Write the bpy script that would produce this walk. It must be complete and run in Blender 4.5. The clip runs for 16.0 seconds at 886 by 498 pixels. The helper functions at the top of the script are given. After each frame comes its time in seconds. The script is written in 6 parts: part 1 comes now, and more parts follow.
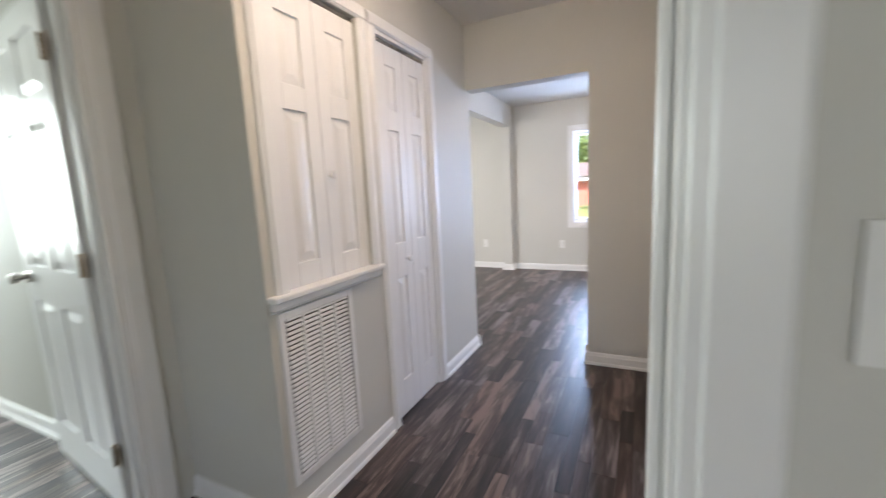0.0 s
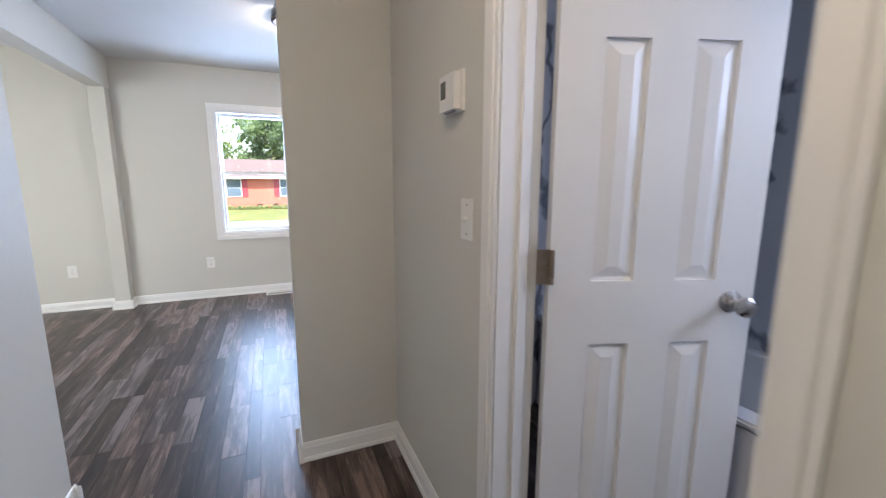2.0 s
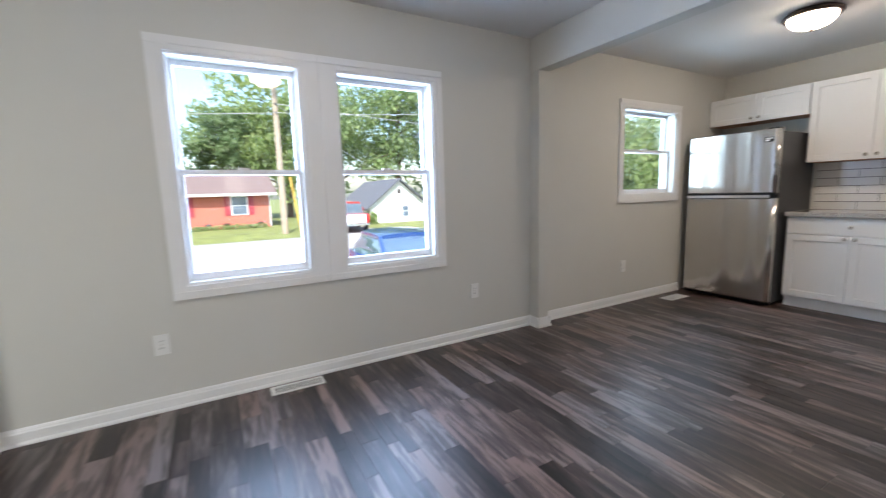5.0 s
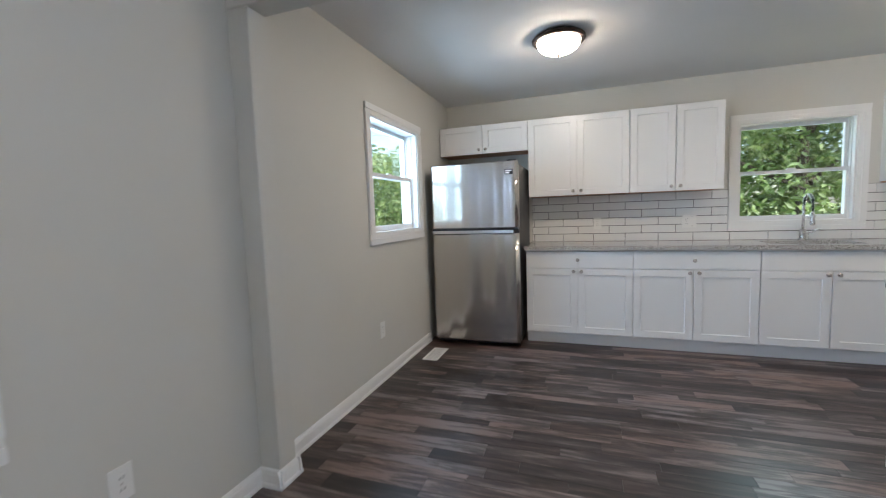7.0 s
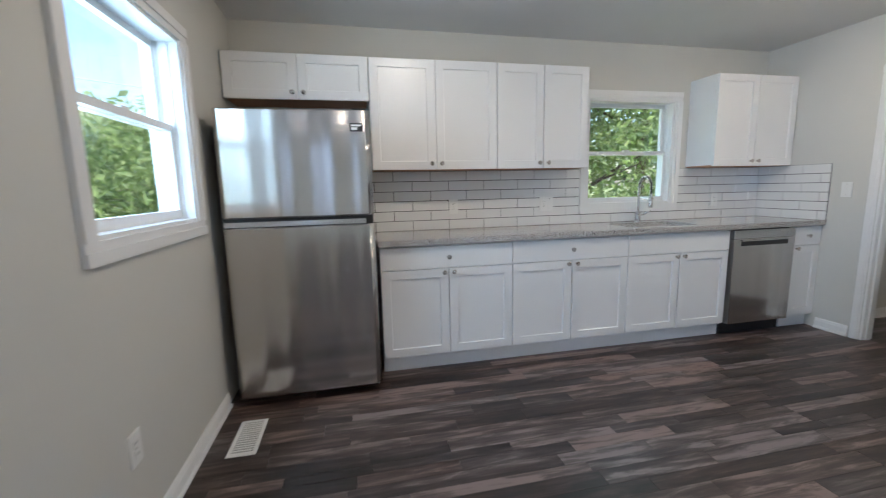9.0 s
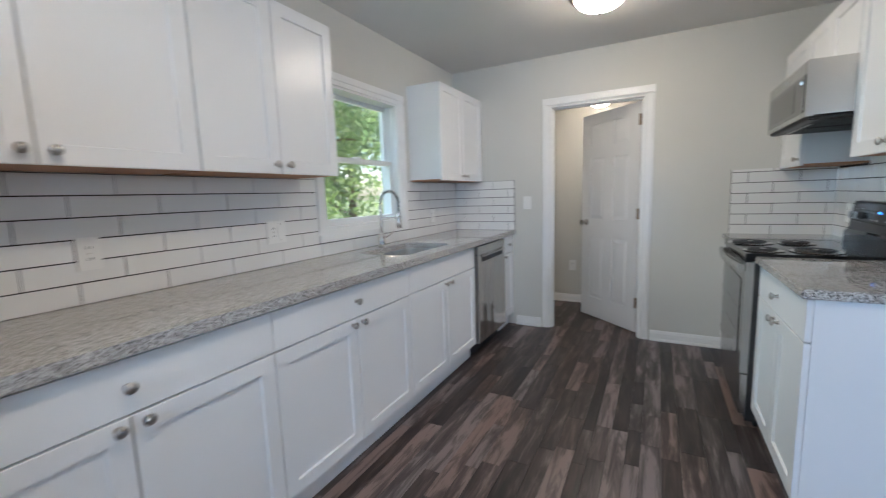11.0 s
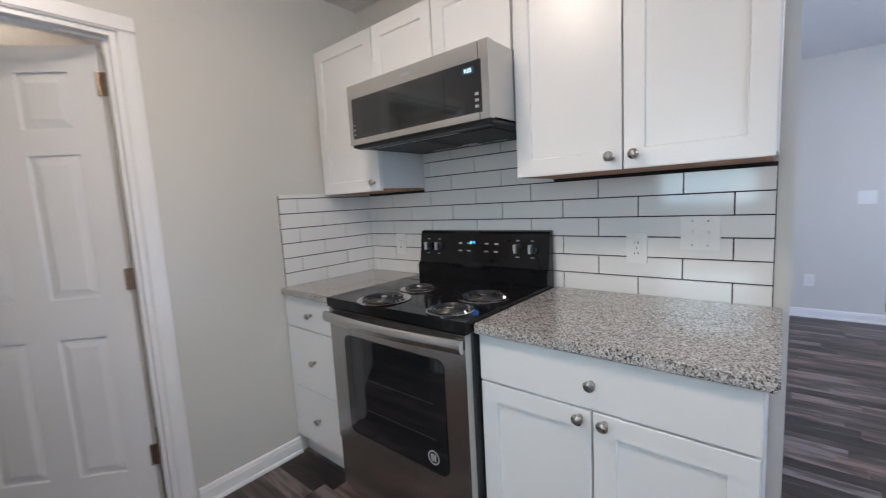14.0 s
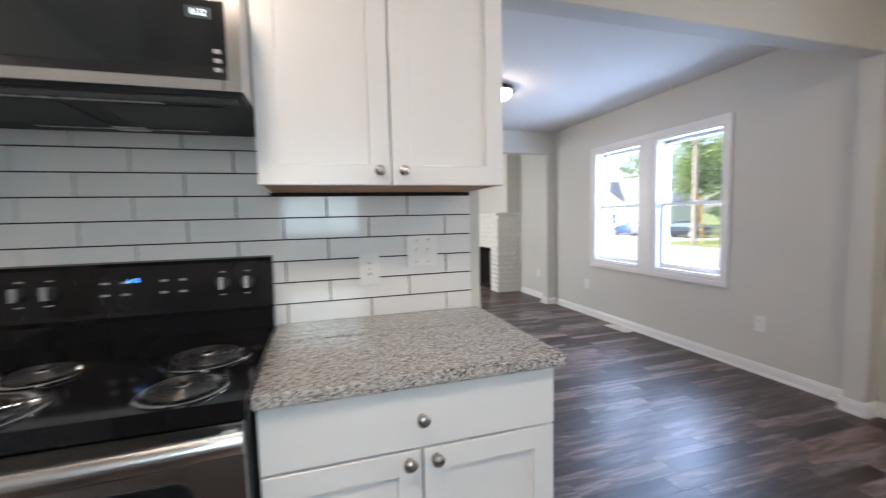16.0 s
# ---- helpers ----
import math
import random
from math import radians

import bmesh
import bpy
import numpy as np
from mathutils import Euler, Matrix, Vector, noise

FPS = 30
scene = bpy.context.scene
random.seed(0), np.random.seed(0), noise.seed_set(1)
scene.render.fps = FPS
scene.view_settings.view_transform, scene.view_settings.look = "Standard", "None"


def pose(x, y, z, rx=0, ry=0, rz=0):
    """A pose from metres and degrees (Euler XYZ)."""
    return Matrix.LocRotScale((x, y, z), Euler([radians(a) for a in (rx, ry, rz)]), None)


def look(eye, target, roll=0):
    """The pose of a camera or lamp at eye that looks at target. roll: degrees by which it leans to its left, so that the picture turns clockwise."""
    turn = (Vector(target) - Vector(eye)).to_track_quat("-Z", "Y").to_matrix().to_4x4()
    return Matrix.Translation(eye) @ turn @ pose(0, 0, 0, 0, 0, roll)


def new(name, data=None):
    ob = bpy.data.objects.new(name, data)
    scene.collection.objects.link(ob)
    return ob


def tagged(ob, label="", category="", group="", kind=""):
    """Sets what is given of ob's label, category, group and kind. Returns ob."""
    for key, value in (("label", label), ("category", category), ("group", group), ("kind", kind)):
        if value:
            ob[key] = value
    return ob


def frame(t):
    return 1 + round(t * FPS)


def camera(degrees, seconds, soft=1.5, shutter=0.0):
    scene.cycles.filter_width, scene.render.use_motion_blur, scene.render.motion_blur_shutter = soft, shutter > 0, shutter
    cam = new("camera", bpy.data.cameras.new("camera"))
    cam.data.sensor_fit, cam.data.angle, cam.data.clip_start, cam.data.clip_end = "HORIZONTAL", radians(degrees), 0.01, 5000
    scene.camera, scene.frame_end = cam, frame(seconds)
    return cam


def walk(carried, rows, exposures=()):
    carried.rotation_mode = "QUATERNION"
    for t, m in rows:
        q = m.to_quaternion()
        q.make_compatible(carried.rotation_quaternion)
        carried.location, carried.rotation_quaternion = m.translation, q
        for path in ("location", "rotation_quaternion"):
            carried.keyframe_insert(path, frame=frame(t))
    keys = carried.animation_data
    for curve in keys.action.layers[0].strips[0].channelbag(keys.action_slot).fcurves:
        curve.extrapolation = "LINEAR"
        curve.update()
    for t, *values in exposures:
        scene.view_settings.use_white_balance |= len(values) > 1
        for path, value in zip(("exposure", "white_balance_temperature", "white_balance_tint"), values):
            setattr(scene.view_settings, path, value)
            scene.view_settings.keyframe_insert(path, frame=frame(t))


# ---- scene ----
cam = camera(95.0, 16.0, 1.2, 0.4)
PATH = [
    (0, (0.714, 0.629, 1.258), (-0.154, 2.407, 0.967), -2.8),
    (0.3, (0.584, 0.736, 1.278), (0.063, 2.64, 0.953), -2.9),
    (0.5, (0.541, 0.822, 1.271), (0.155, 2.76, 0.961), -2.2),
    (0.6, (0.507, 0.871, 1.273), (0.195, 2.823, 0.968), -2.4),
    (1, (0.424, 1.106, 1.287), (0.342, 3.081, 0.979), -1.5),
    (1.5, (0.326, 1.414, 1.274), (0.717, 3.348, 0.948), -1.1),
    (2, (0.334, 1.705, 1.257), (1.106, 3.52, 0.927), 0.1),
    (2.5, (0.326, 2.025, 1.267), (0.882, 3.912, 0.908), 0.2),
    (2.7, (0.269, 2.176, 1.292), (0.568, 4.119, 0.925), -1.1),
    (3, (0.206, 2.375, 1.304), (0.237, 4.344, 0.954), -3.7),
    (3.5, (0.092, 2.809, 1.24), (-0.048, 4.782, 0.939), 0.8),
    (3.6, (0.074, 2.865, 1.24), (-0.041, 4.835, 0.919), 0.5),
    (3.8, (0.027, 3.041, 1.237), (-0.102, 5.01, 0.908), 0.0),
    (4, (-0.028, 3.208, 1.219), (-0.003, 5.187, 0.932), 0.1),
    (4.1, (-0.06, 3.285, 1.21), (0.105, 5.259, 0.93), -0.5),
    (4.3, (-0.073, 3.43, 1.193), (0.319, 5.371, 0.915), -2.3),
    (4.5, (-0.034, 3.588, 1.205), (0.582, 5.469, 0.918), -2.5),
    (5, (0.032, 3.966, 1.18), (0.998, 5.696, 0.907), -1.7),
    (5.2, (0.118, 4.097, 1.202), (1.256, 5.717, 0.915), -0.9),
    (7.3, (1.153, 5.357, 1.237), (3.075, 5.881, 1.065), -2.2),
    (7.5, (1.278, 5.45, 1.226), (3.224, 5.878, 1.046), -2.1),
    (8, (1.568, 5.656, 1.245), (3.553, 5.773, 1.027), -2.0),
    (8.5, (1.882, 5.812, 1.251), (3.854, 5.609, 0.984), -1.7),
    (8.7, (1.988, 5.874, 1.243), (3.948, 5.592, 0.959), -1.6),
    (10.8, (3.462, 5.824, 1.237), (4.572, 4.18, 0.983), -1.0),
    (11, (3.566, 5.763, 1.248), (4.496, 4.012, 0.987), -1.9),
    (11.5, (3.748, 5.564, 1.249), (4.268, 3.652, 0.978), -2.4),
    (12, (3.851, 5.297, 1.265), (4.077, 3.321, 1.052), -2.7),
    (12.5, (3.955, 4.974, 1.256), (3.784, 2.992, 1.05), -2.2),
    (13, (3.988, 4.65, 1.261), (3.306, 2.78, 1.068), -1.7),
    (13.5, (4.037, 4.307, 1.276), (2.904, 2.669, 1.09), -2.4),
    (14, (4.139, 4.034, 1.286), (2.619, 2.754, 1.056), -3.1),
    (14.5, (4.145, 3.84, 1.275), (2.431, 2.832, 1.062), -2.8),
    (15, (4.131, 3.646, 1.288), (2.246, 2.995, 1.135), -3.1),
    (15.5, (4.134, 3.473, 1.281), (2.142, 3.402, 1.113), -2.8),
    (16, (4.02, 3.442, 1.257), (2.113, 4.025, 1.103), -1.3),
]
EXPOSURES = [(0.0, 2.1, 6050, 13), (0.8, 2.0, 5850, 9), (2.4, 1.98, 5900, 9), (3.0, 1.86, 6100, 9), (4.2, 1.68, 6100, 8), (5.2, 1.54, 5850, 8), (7.6, 1.60, 5600, 5), (8.6, 1.58, 5500, 5), (11.0, 1.56, 5430, 6), (12.2, 1.53, 5520, 6), (13.2, 1.59, 5550, 10), (14.5, 1.68, 5550, 12), (16.0, 1.74, 5850, 12)]
walk(cam, [(t, look(eye, target, roll)) for t, eye, target, roll in PATH], EXPOSURES)

# ---- world, sun and large lights ----
SUN_EL, SUN_AZ = radians(52), radians(200)          # azimuth clockwise from north (+y)
world = bpy.data.worlds.new("sky")
scene.world = world
world.use_nodes = True
wn = world.node_tree
sky = wn.nodes.new("ShaderNodeTexSky")
sky.sky_type, sky.sun_disc = 'NISHITA', False
sky.sun_elevation, sky.sun_rotation = SUN_EL, SUN_AZ
sky.air_density, sky.dust_density = 1.2, 2.0
wn.links.new(sky.outputs[0], wn.nodes["Background"].inputs[0])
wn.nodes["Background"].inputs[1].default_value = 0.14


def sun_lamp():
    d = bpy.data.lights.new("sun", 'SUN')
    d.energy, d.angle, d.color = 3.6, radians(0.6), (1.0, 0.95, 0.86)
    ob = new("sun", d)
    way = Vector((math.sin(SUN_AZ) * math.cos(SUN_EL), math.cos(SUN_AZ) * math.cos(SUN_EL), math.sin(SUN_EL)))
    ob.matrix_world = look(way * 40, (0, 0, 0))


def window_and_fill_light(x, y, z, w, h, heading, power, color=(0.78, 0.89, 1.0), spread=180):
    """Sky light that enters through an opening, and added fill where no source is seen; heading: where it shines,
    degrees to the left of north.
    """
    d = bpy.data.lights.new("window_and_fill_light", 'AREA')
    d.shape, d.size, d.size_y, d.energy, d.color = 'RECTANGLE', w, h, power, color
    d.spread = radians(spread)
    new("window_and_fill_light", d).matrix_world = pose(x, y, z, 66, 0, heading)


sun_lamp()
window_and_fill_light(0.21, 7.12, 1.36, 0.90, 1.55, 180, 26, (0.56, 0.71, 1.0))
window_and_fill_light(1.12, 7.12, 1.36, 0.90, 1.55, 180, 26, (0.56, 0.71, 1.0))
window_and_fill_light(4.01, 7.05, 1.54, 1.0, 1.05, 180, 12, (0.62, 0.82, 1.0))
window_and_fill_light(5.75, 3.48, 1.52, 1.0, 1.05, 90, 2.4, (0.80, 0.98, 0.98), 85)
window_and_fill_light(-2.35, 3.92, 1.4, 1.2, 1.2, 0, 13, (1.0, 0.94, 0.83))
window_and_fill_light(-4.18, 1.0, 1.5, 1.0, 1.2, -90, 18, (0.92, 1.0, 0.90))
# Added light from the south, through a window that is made up.
window_and_fill_light(1.0, -2.1, 1.4, 1.3, 1.3, 0, 3.4, (1.0, 0.97, 0.93))
# Added fill inside the bathroom; the wall behind it has no opening.
window_and_fill_light(2.25, 1.5, 1.7, 0.6, 0.6, 90, 4.06, (0.72, 0.78, 1.0))


# ---- materials ----
def mat(name, color, rough=0.5, metal=0.0, vary=0.06, scale=6.0, bump=0.0, bscale=60.0, coat=0.0, stretch=(1, 1, 1), spec=0.5):
    """A painted or plain surface: base colour that drifts at two scales, roughness that drifts, fine relief."""
    m = bpy.data.materials.new(name)
    m.use_nodes = True
    nt = m.node_tree
    b = nt.nodes["Principled BSDF"]
    b.inputs["Roughness"].default_value = rough
    b.inputs["Metallic"].default_value = metal
    b.inputs["Coat Weight"].default_value = coat
    b.inputs["Specular IOR Level"].default_value = spec
    tc = nt.nodes.new("ShaderNodeTexCoord")
    mp = nt.nodes.new("ShaderNodeMapping")
    mp.inputs["Scale"].default_value = stretch
    nt.links.new(tc.outputs["Object"], mp.inputs["Vector"])
    n1 = nt.nodes.new("ShaderNodeTexNoise")
    n1.inputs["Scale"].default_value, n1.inputs["Detail"].default_value = scale, 6
    nt.links.new(mp.outputs[0], n1.inputs["Vector"])
    ramp = nt.nodes.new("ShaderNodeValToRGB")
    ramp.color_ramp.elements[0].position, ramp.color_ramp.elements[1].position = 0.3, 0.7
    ramp.color_ramp.elements[0].color = (*[max(0, c * (1 - vary)) for c in color], 1)
    ramp.color_ramp.elements[1].color = (*[min(1, c * (1 + vary)) for c in color], 1)
    nt.links.new(n1.outputs["Fac"], ramp.inputs[0])
    nt.links.new(ramp.outputs[0], b.inputs["Base Color"])
    mr = nt.nodes.new("ShaderNodeMapRange")
    mr.inputs["To Min"].default_value, mr.inputs["To Max"].default_value = rough * 0.8, min(1, rough * 1.2)
    nt.links.new(n1.outputs["Fac"], mr.inputs[0])
    nt.links.new(mr.outputs[0], b.inputs["Roughness"])
    if bump:
        n2 = nt.nodes.new("ShaderNodeTexNoise")
        n2.inputs["Scale"].default_value, n2.inputs["Detail"].default_value = bscale, 4
        nt.links.new(mp.outputs[0], n2.inputs["Vector"])
        bp = nt.nodes.new("ShaderNodeBump")
        bp.inputs["Strength"].default_value, bp.inputs["Distance"].default_value = bump, 0.01
        nt.links.new(n2.outputs["Fac"], bp.inputs["Height"])
        nt.links.new(bp.outputs[0], b.inputs["Normal"])
    return m


def glow(name, color, strength):
    m = bpy.data.materials.new(name)
    m.use_nodes = True
    b = m.node_tree.nodes["Principled BSDF"]
    b.inputs["Base Color"].default_value = (*color, 1)
    b.inputs["Emission Color"].default_value = (*color, 1)
    b.inputs["Emission Strength"].default_value = strength
    return m


def glass_mat(name, tint=(1, 1, 1)):
    m = bpy.data.materials.new(name)
    m.use_nodes = True
    nt = m.node_tree
    nt.nodes.clear()
    out = nt.nodes.new("ShaderNodeOutputMaterial")
    mix = nt.nodes.new("ShaderNodeMixShader")
    tr = nt.nodes.new("ShaderNodeBsdfTransparent")
    tr.inputs[0].default_value = (*tint, 1)
    gl = nt.nodes.new("ShaderNodeBsdfGlossy")
    gl.inputs["Roughness"].default_value = 0.02
    lw = nt.nodes.new("ShaderNodeLayerWeight")
    lw.inputs[0].default_value = 0.22
    mr = nt.nodes.new("ShaderNodeMapRange")
    mr.inputs["To Min"].default_value, mr.inputs["To Max"].default_value = 0.025, 0.35
    nt.links.new(lw.outputs["Facing"], mr.inputs[0])
    nt.links.new(mr.outputs[0], mix.inputs[0])
    nt.links.new(tr.outputs[0], mix.inputs[1])
    nt.links.new(gl.outputs[0], mix.inputs[2])
    nt.links.new(mix.outputs[0], out.inputs[0])
    return m


def plank_mat(name, per_island=False):
    """Dark grey-brown vinyl planks with long light and dark streaks."""
    m = bpy.data.materials.new(name)
    m.use_nodes = True
    nt = m.node_tree
    b = nt.nodes["Principled BSDF"]
    tc = nt.nodes.new("ShaderNodeTexCoord")
    if per_island:
        rnd = nt.nodes.new("ShaderNodeNewGeometry").outputs["Random Per Island"]
    else:
        rnd = nt.nodes.new("ShaderNodeObjectInfo").outputs["Random"]
    wn_ = nt.nodes.new("ShaderNodeTexWhiteNoise")
    wn_.noise_dimensions = '1D'
    nt.links.new(rnd, wn_.inputs["W"])
    add = nt.nodes.new("ShaderNodeVectorMath")
    add.operation = 'MULTIPLY_ADD'
    nt.links.new(wn_.outputs["Color"], add.inputs[0])
    add.inputs[1].default_value = (37, 53, 11)
    nt.links.new(tc.outputs["Object"], add.inputs[2])
    mp = nt.nodes.new("ShaderNodeMapping")
    mp.inputs["Scale"].default_value = (17, 2.0, 1)
    nt.links.new(add.outputs[0], mp.inputs["Vector"])
    n1 = nt.nodes.new("ShaderNodeTexNoise")
    n1.inputs["Scale"].default_value, n1.inputs["Detail"].default_value, n1.inputs["Roughness"].default_value = 1.5, 8, 0.62
    n1.inputs["Distortion"].default_value = 0.5
    nt.links.new(mp.outputs[0], n1.inputs["Vector"])
    mp2 = nt.nodes.new("ShaderNodeMapping")
    mp2.inputs["Scale"].default_value = (130, 5, 1)
    nt.links.new(add.outputs[0], mp2.inputs["Vector"])
    n2 = nt.nodes.new("ShaderNodeTexNoise")
    n2.inputs["Scale"].default_value, n2.inputs["Detail"].default_value = 1.0, 5
    nt.links.new(mp2.outputs[0], n2.inputs["Vector"])
    sep = nt.nodes.new("ShaderNodeSeparateColor")
    nt.links.new(wn_.outputs["Color"], sep.inputs[0])
    mixv = nt.nodes.new("ShaderNodeMath")
    mixv.operation = 'MULTIPLY_ADD'
    nt.links.new(sep.outputs[0], mixv.inputs[0])
    mixv.inputs[1].default_value = 0.42
    steep = nt.nodes.new("ShaderNodeMath")
    steep.operation = 'MULTIPLY_ADD'
    nt.links.new(n1.outputs["Fac"], steep.inputs[0])
    steep.inputs[1].default_value, steep.inputs[2].default_value = 1.35, -0.24
    nt.links.new(steep.outputs[0], mixv.inputs[2])
    fine = nt.nodes.new("ShaderNodeMath")
    fine.operation = 'MULTIPLY_ADD'
    nt.links.new(n2.outputs["Fac"], fine.inputs[0])
    fine.inputs[1].default_value = 0.22
    nt.links.new(mixv.outputs[0], fine.inputs[2])
    ramp = nt.nodes.new("ShaderNodeValToRGB")
    e = ramp.color_ramp.elements
    e[0].position, e[0].color = 0.42, (0.006, 0.004, 0.0036, 1)
    e[1].position, e[1].color = 1.08 / 1.1, (0.20, 0.168, 0.155, 1)
    for p, c in ((0.60, (0.021, 0.014, 0.012, 1)), (0.74, (0.046, 0.033, 0.028, 1)), (0.88, (0.100, 0.079, 0.071, 1))):
        k = e.new(p)
        k.color = c
    nt.links.new(fine.outputs[0], ramp.inputs[0])
    hue = nt.nodes.new("ShaderNodeMix")
    hue.data_type, hue.blend_type = 'RGBA', 'MULTIPLY'
    hue.inputs["Factor"].default_value = 1.0
    tint = nt.nodes.new("ShaderNodeValToRGB")
    tint.color_ramp.elements[0].color = (1.0, 0.80, 0.72, 1)
    tint.color_ramp.elements[1].color = (0.94, 0.95, 1.0, 1)
    nt.links.new(sep.outputs[1], tint.inputs[0])
    nt.links.new(ramp.outputs[0], hue.inputs["A"])
    nt.links.new(tint.outputs[0], hue.inputs["B"])
    nt.links.new(hue.outputs["Result"], b.inputs["Base Color"])
    mr = nt.nodes.new("ShaderNodeMapRange")
    mr.inputs["To Min"].default_value, mr.inputs["To Max"].default_value = 0.30, 0.46
    b.inputs["Specular IOR Level"].default_value = 0.62
    nt.links.new(n2.outputs["Fac"], mr.inputs[0])
    nt.links.new(mr.outputs[0], b.inputs["Roughness"])
    bp = nt.nodes.new("ShaderNodeBump")
    bp.inputs["Strength"].default_value, bp.inputs["Distance"].default_value = 0.12, 0.002
    nt.links.new(n2.outputs["Fac"], bp.inputs["Height"])
    nt.links.new(bp.outputs[0], b.inputs["Normal"])
    return m


def granite_mat():
    m = bpy.data.materials.new("granite")
    m.use_nodes = True
    nt = m.node_tree
    b = nt.nodes["Principled BSDF"]
    tc = nt.nodes.new("ShaderNodeTexCoord")

    def vor(scale, feature='F1'):
        v = nt.nodes.new("ShaderNodeTexVoronoi")
        v.inputs["Scale"].default_value = scale
        nt.links.new(tc.outputs["Object"], v.inputs["Vector"])
        return v
    v1 = vor(250)
    sep = nt.nodes.new("ShaderNodeSeparateColor")
    nt.links.new(v1.outputs["Color"], sep.inputs[0])
    n = nt.nodes.new("ShaderNodeTexNoise")
    n.inputs["Scale"].default_value, n.inputs["Detail"].default_value = 110, 6
    nt.links.new(tc.outputs["Object"], n.inputs["Vector"])
    add = nt.nodes.new("ShaderNodeMath")
    add.operation = 'MULTIPLY_ADD'
    nt.links.new(n.outputs["Fac"], add.inputs[0])
    add.inputs[1].default_value = 0.9
    nt.links.new(sep.outputs[0], add.inputs[2])
    ramp = nt.nodes.new("ShaderNodeValToRGB")
    ramp.color_ramp.interpolation = 'EASE'
    e = ramp.color_ramp.elements
    e[0].position, e[0].color = 0.30, (0.022, 0.022, 0.022, 1)
    e[1].position, e[1].color = 0.95, (0.60, 0.58, 0.55, 1)
    for p, c in ((0.39, (0.13, 0.125, 0.12, 1)), (0.48, (0.27, 0.25, 0.235, 1)), (0.70, (0.40, 0.375, 0.35, 1))):
        k = e.new(p)
        k.color = c
    half = nt.nodes.new("ShaderNodeMath")
    half.operation = 'MULTIPLY'
    half.inputs[1].default_value = 0.72
    nt.links.new(add.outputs[0], half.inputs[0])
    nt.links.new(half.outputs[0], ramp.inputs[0])
    nt.links.new(ramp.outputs[0], b.inputs["Base Color"])
    b.inputs["Roughness"].default_value = 0.06
    b.inputs["Coat Weight"].default_value = 0.3
    return m


def marble_mat():
    m = mat("marble_panel", (0.52, 0.53, 0.58), 0.3, vary=0.05)
    nt = m.node_tree
    b = nt.nodes["Principled BSDF"]
    tc = nt.nodes.new("ShaderNodeTexCoord")
    w = nt.nodes.new("ShaderNodeTexWave")
    w.inputs["Scale"].default_value, w.inputs["Distortion"].default_value, w.inputs["Detail"].default_value = 1.6, 14, 5
    nt.links.new(tc.outputs["Object"], w.inputs["Vector"])
    r = nt.nodes.new("ShaderNodeValToRGB")
    r.color_ramp.elements[0].position, r.color_ramp.elements[0].color = 0.0, (0.16, 0.17, 0.21, 1)
    r.color_ramp.elements[1].position, r.color_ramp.elements[1].color = 0.12, (0.52, 0.53, 0.58, 1)
    nt.links.new(w.outputs["Fac"], r.inputs[0])
    nt.links.new(r.outputs[0], b.inputs["Base Color"])
    return m


def steel_mat(name, color, rough, stretch, wavy=0.0):
    m = mat(name, color, rough, 1.0, vary=0.05, scale=2.2, stretch=stretch)
    nt = m.node_tree
    b = nt.nodes["Principled BSDF"]
    b.inputs["Anisotropic"].default_value = 0.75
    tan = nt.nodes.new("ShaderNodeTangent")
    tan.direction_type, tan.axis = 'RADIAL', 'Z'
    nt.links.new(tan.outputs[0], b.inputs["Tangent"])
    if not wavy:
        return m
    tc = nt.nodes.new("ShaderNodeTexCoord")
    mp = nt.nodes.new("ShaderNodeMapping")
    mp.inputs["Scale"].default_value = (4.6, 4.6, 0.0)
    nt.links.new(tc.outputs["Object"], mp.inputs["Vector"])
    n = nt.nodes.new("ShaderNodeTexNoise")
    n.inputs["Scale"].default_value, n.inputs["Detail"].default_value = 1.0, 1
    nt.links.new(mp.outputs[0], n.inputs["Vector"])
    bp = nt.nodes.new("ShaderNodeBump")
    bp.inputs["Strength"].default_value, bp.inputs["Distance"].default_value = wavy, 0.03
    nt.links.new(n.outputs["Fac"], bp.inputs["Height"])
    nt.links.new(bp.outputs[0], b.inputs["Normal"])
    return m


def leaf_mat(name, a, c):
    m = bpy.data.materials.new(name)
    m.use_nodes = True
    nt = m.node_tree
    b = nt.nodes["Principled BSDF"]
    g = nt.nodes.new("ShaderNodeNewGeometry")
    r = nt.nodes.new("ShaderNodeValToRGB")
    r.color_ramp.elements[0].color, r.color_ramp.elements[1].color = (*a, 1), (*c, 1)
    nt.links.new(g.outputs["Random Per Island"], r.inputs[0])
    nt.links.new(r.outputs[0], b.inputs["Base Color"])
    b.inputs["Roughness"].default_value = 0.55
    tl = nt.nodes.new("ShaderNodeBsdfTranslucent")
    nt.links.new(r.outputs[0], tl.inputs[0])
    mx = nt.nodes.new("ShaderNodeMixShader")
    mx.inputs[0].default_value = 0.58
    nt.links.new(b.outputs[0], mx.inputs[1])
    nt.links.new(tl.outputs[0], mx.inputs[2])
    nt.links.new(mx.outputs[0], nt.nodes["Material Output"].inputs[0])
    return m


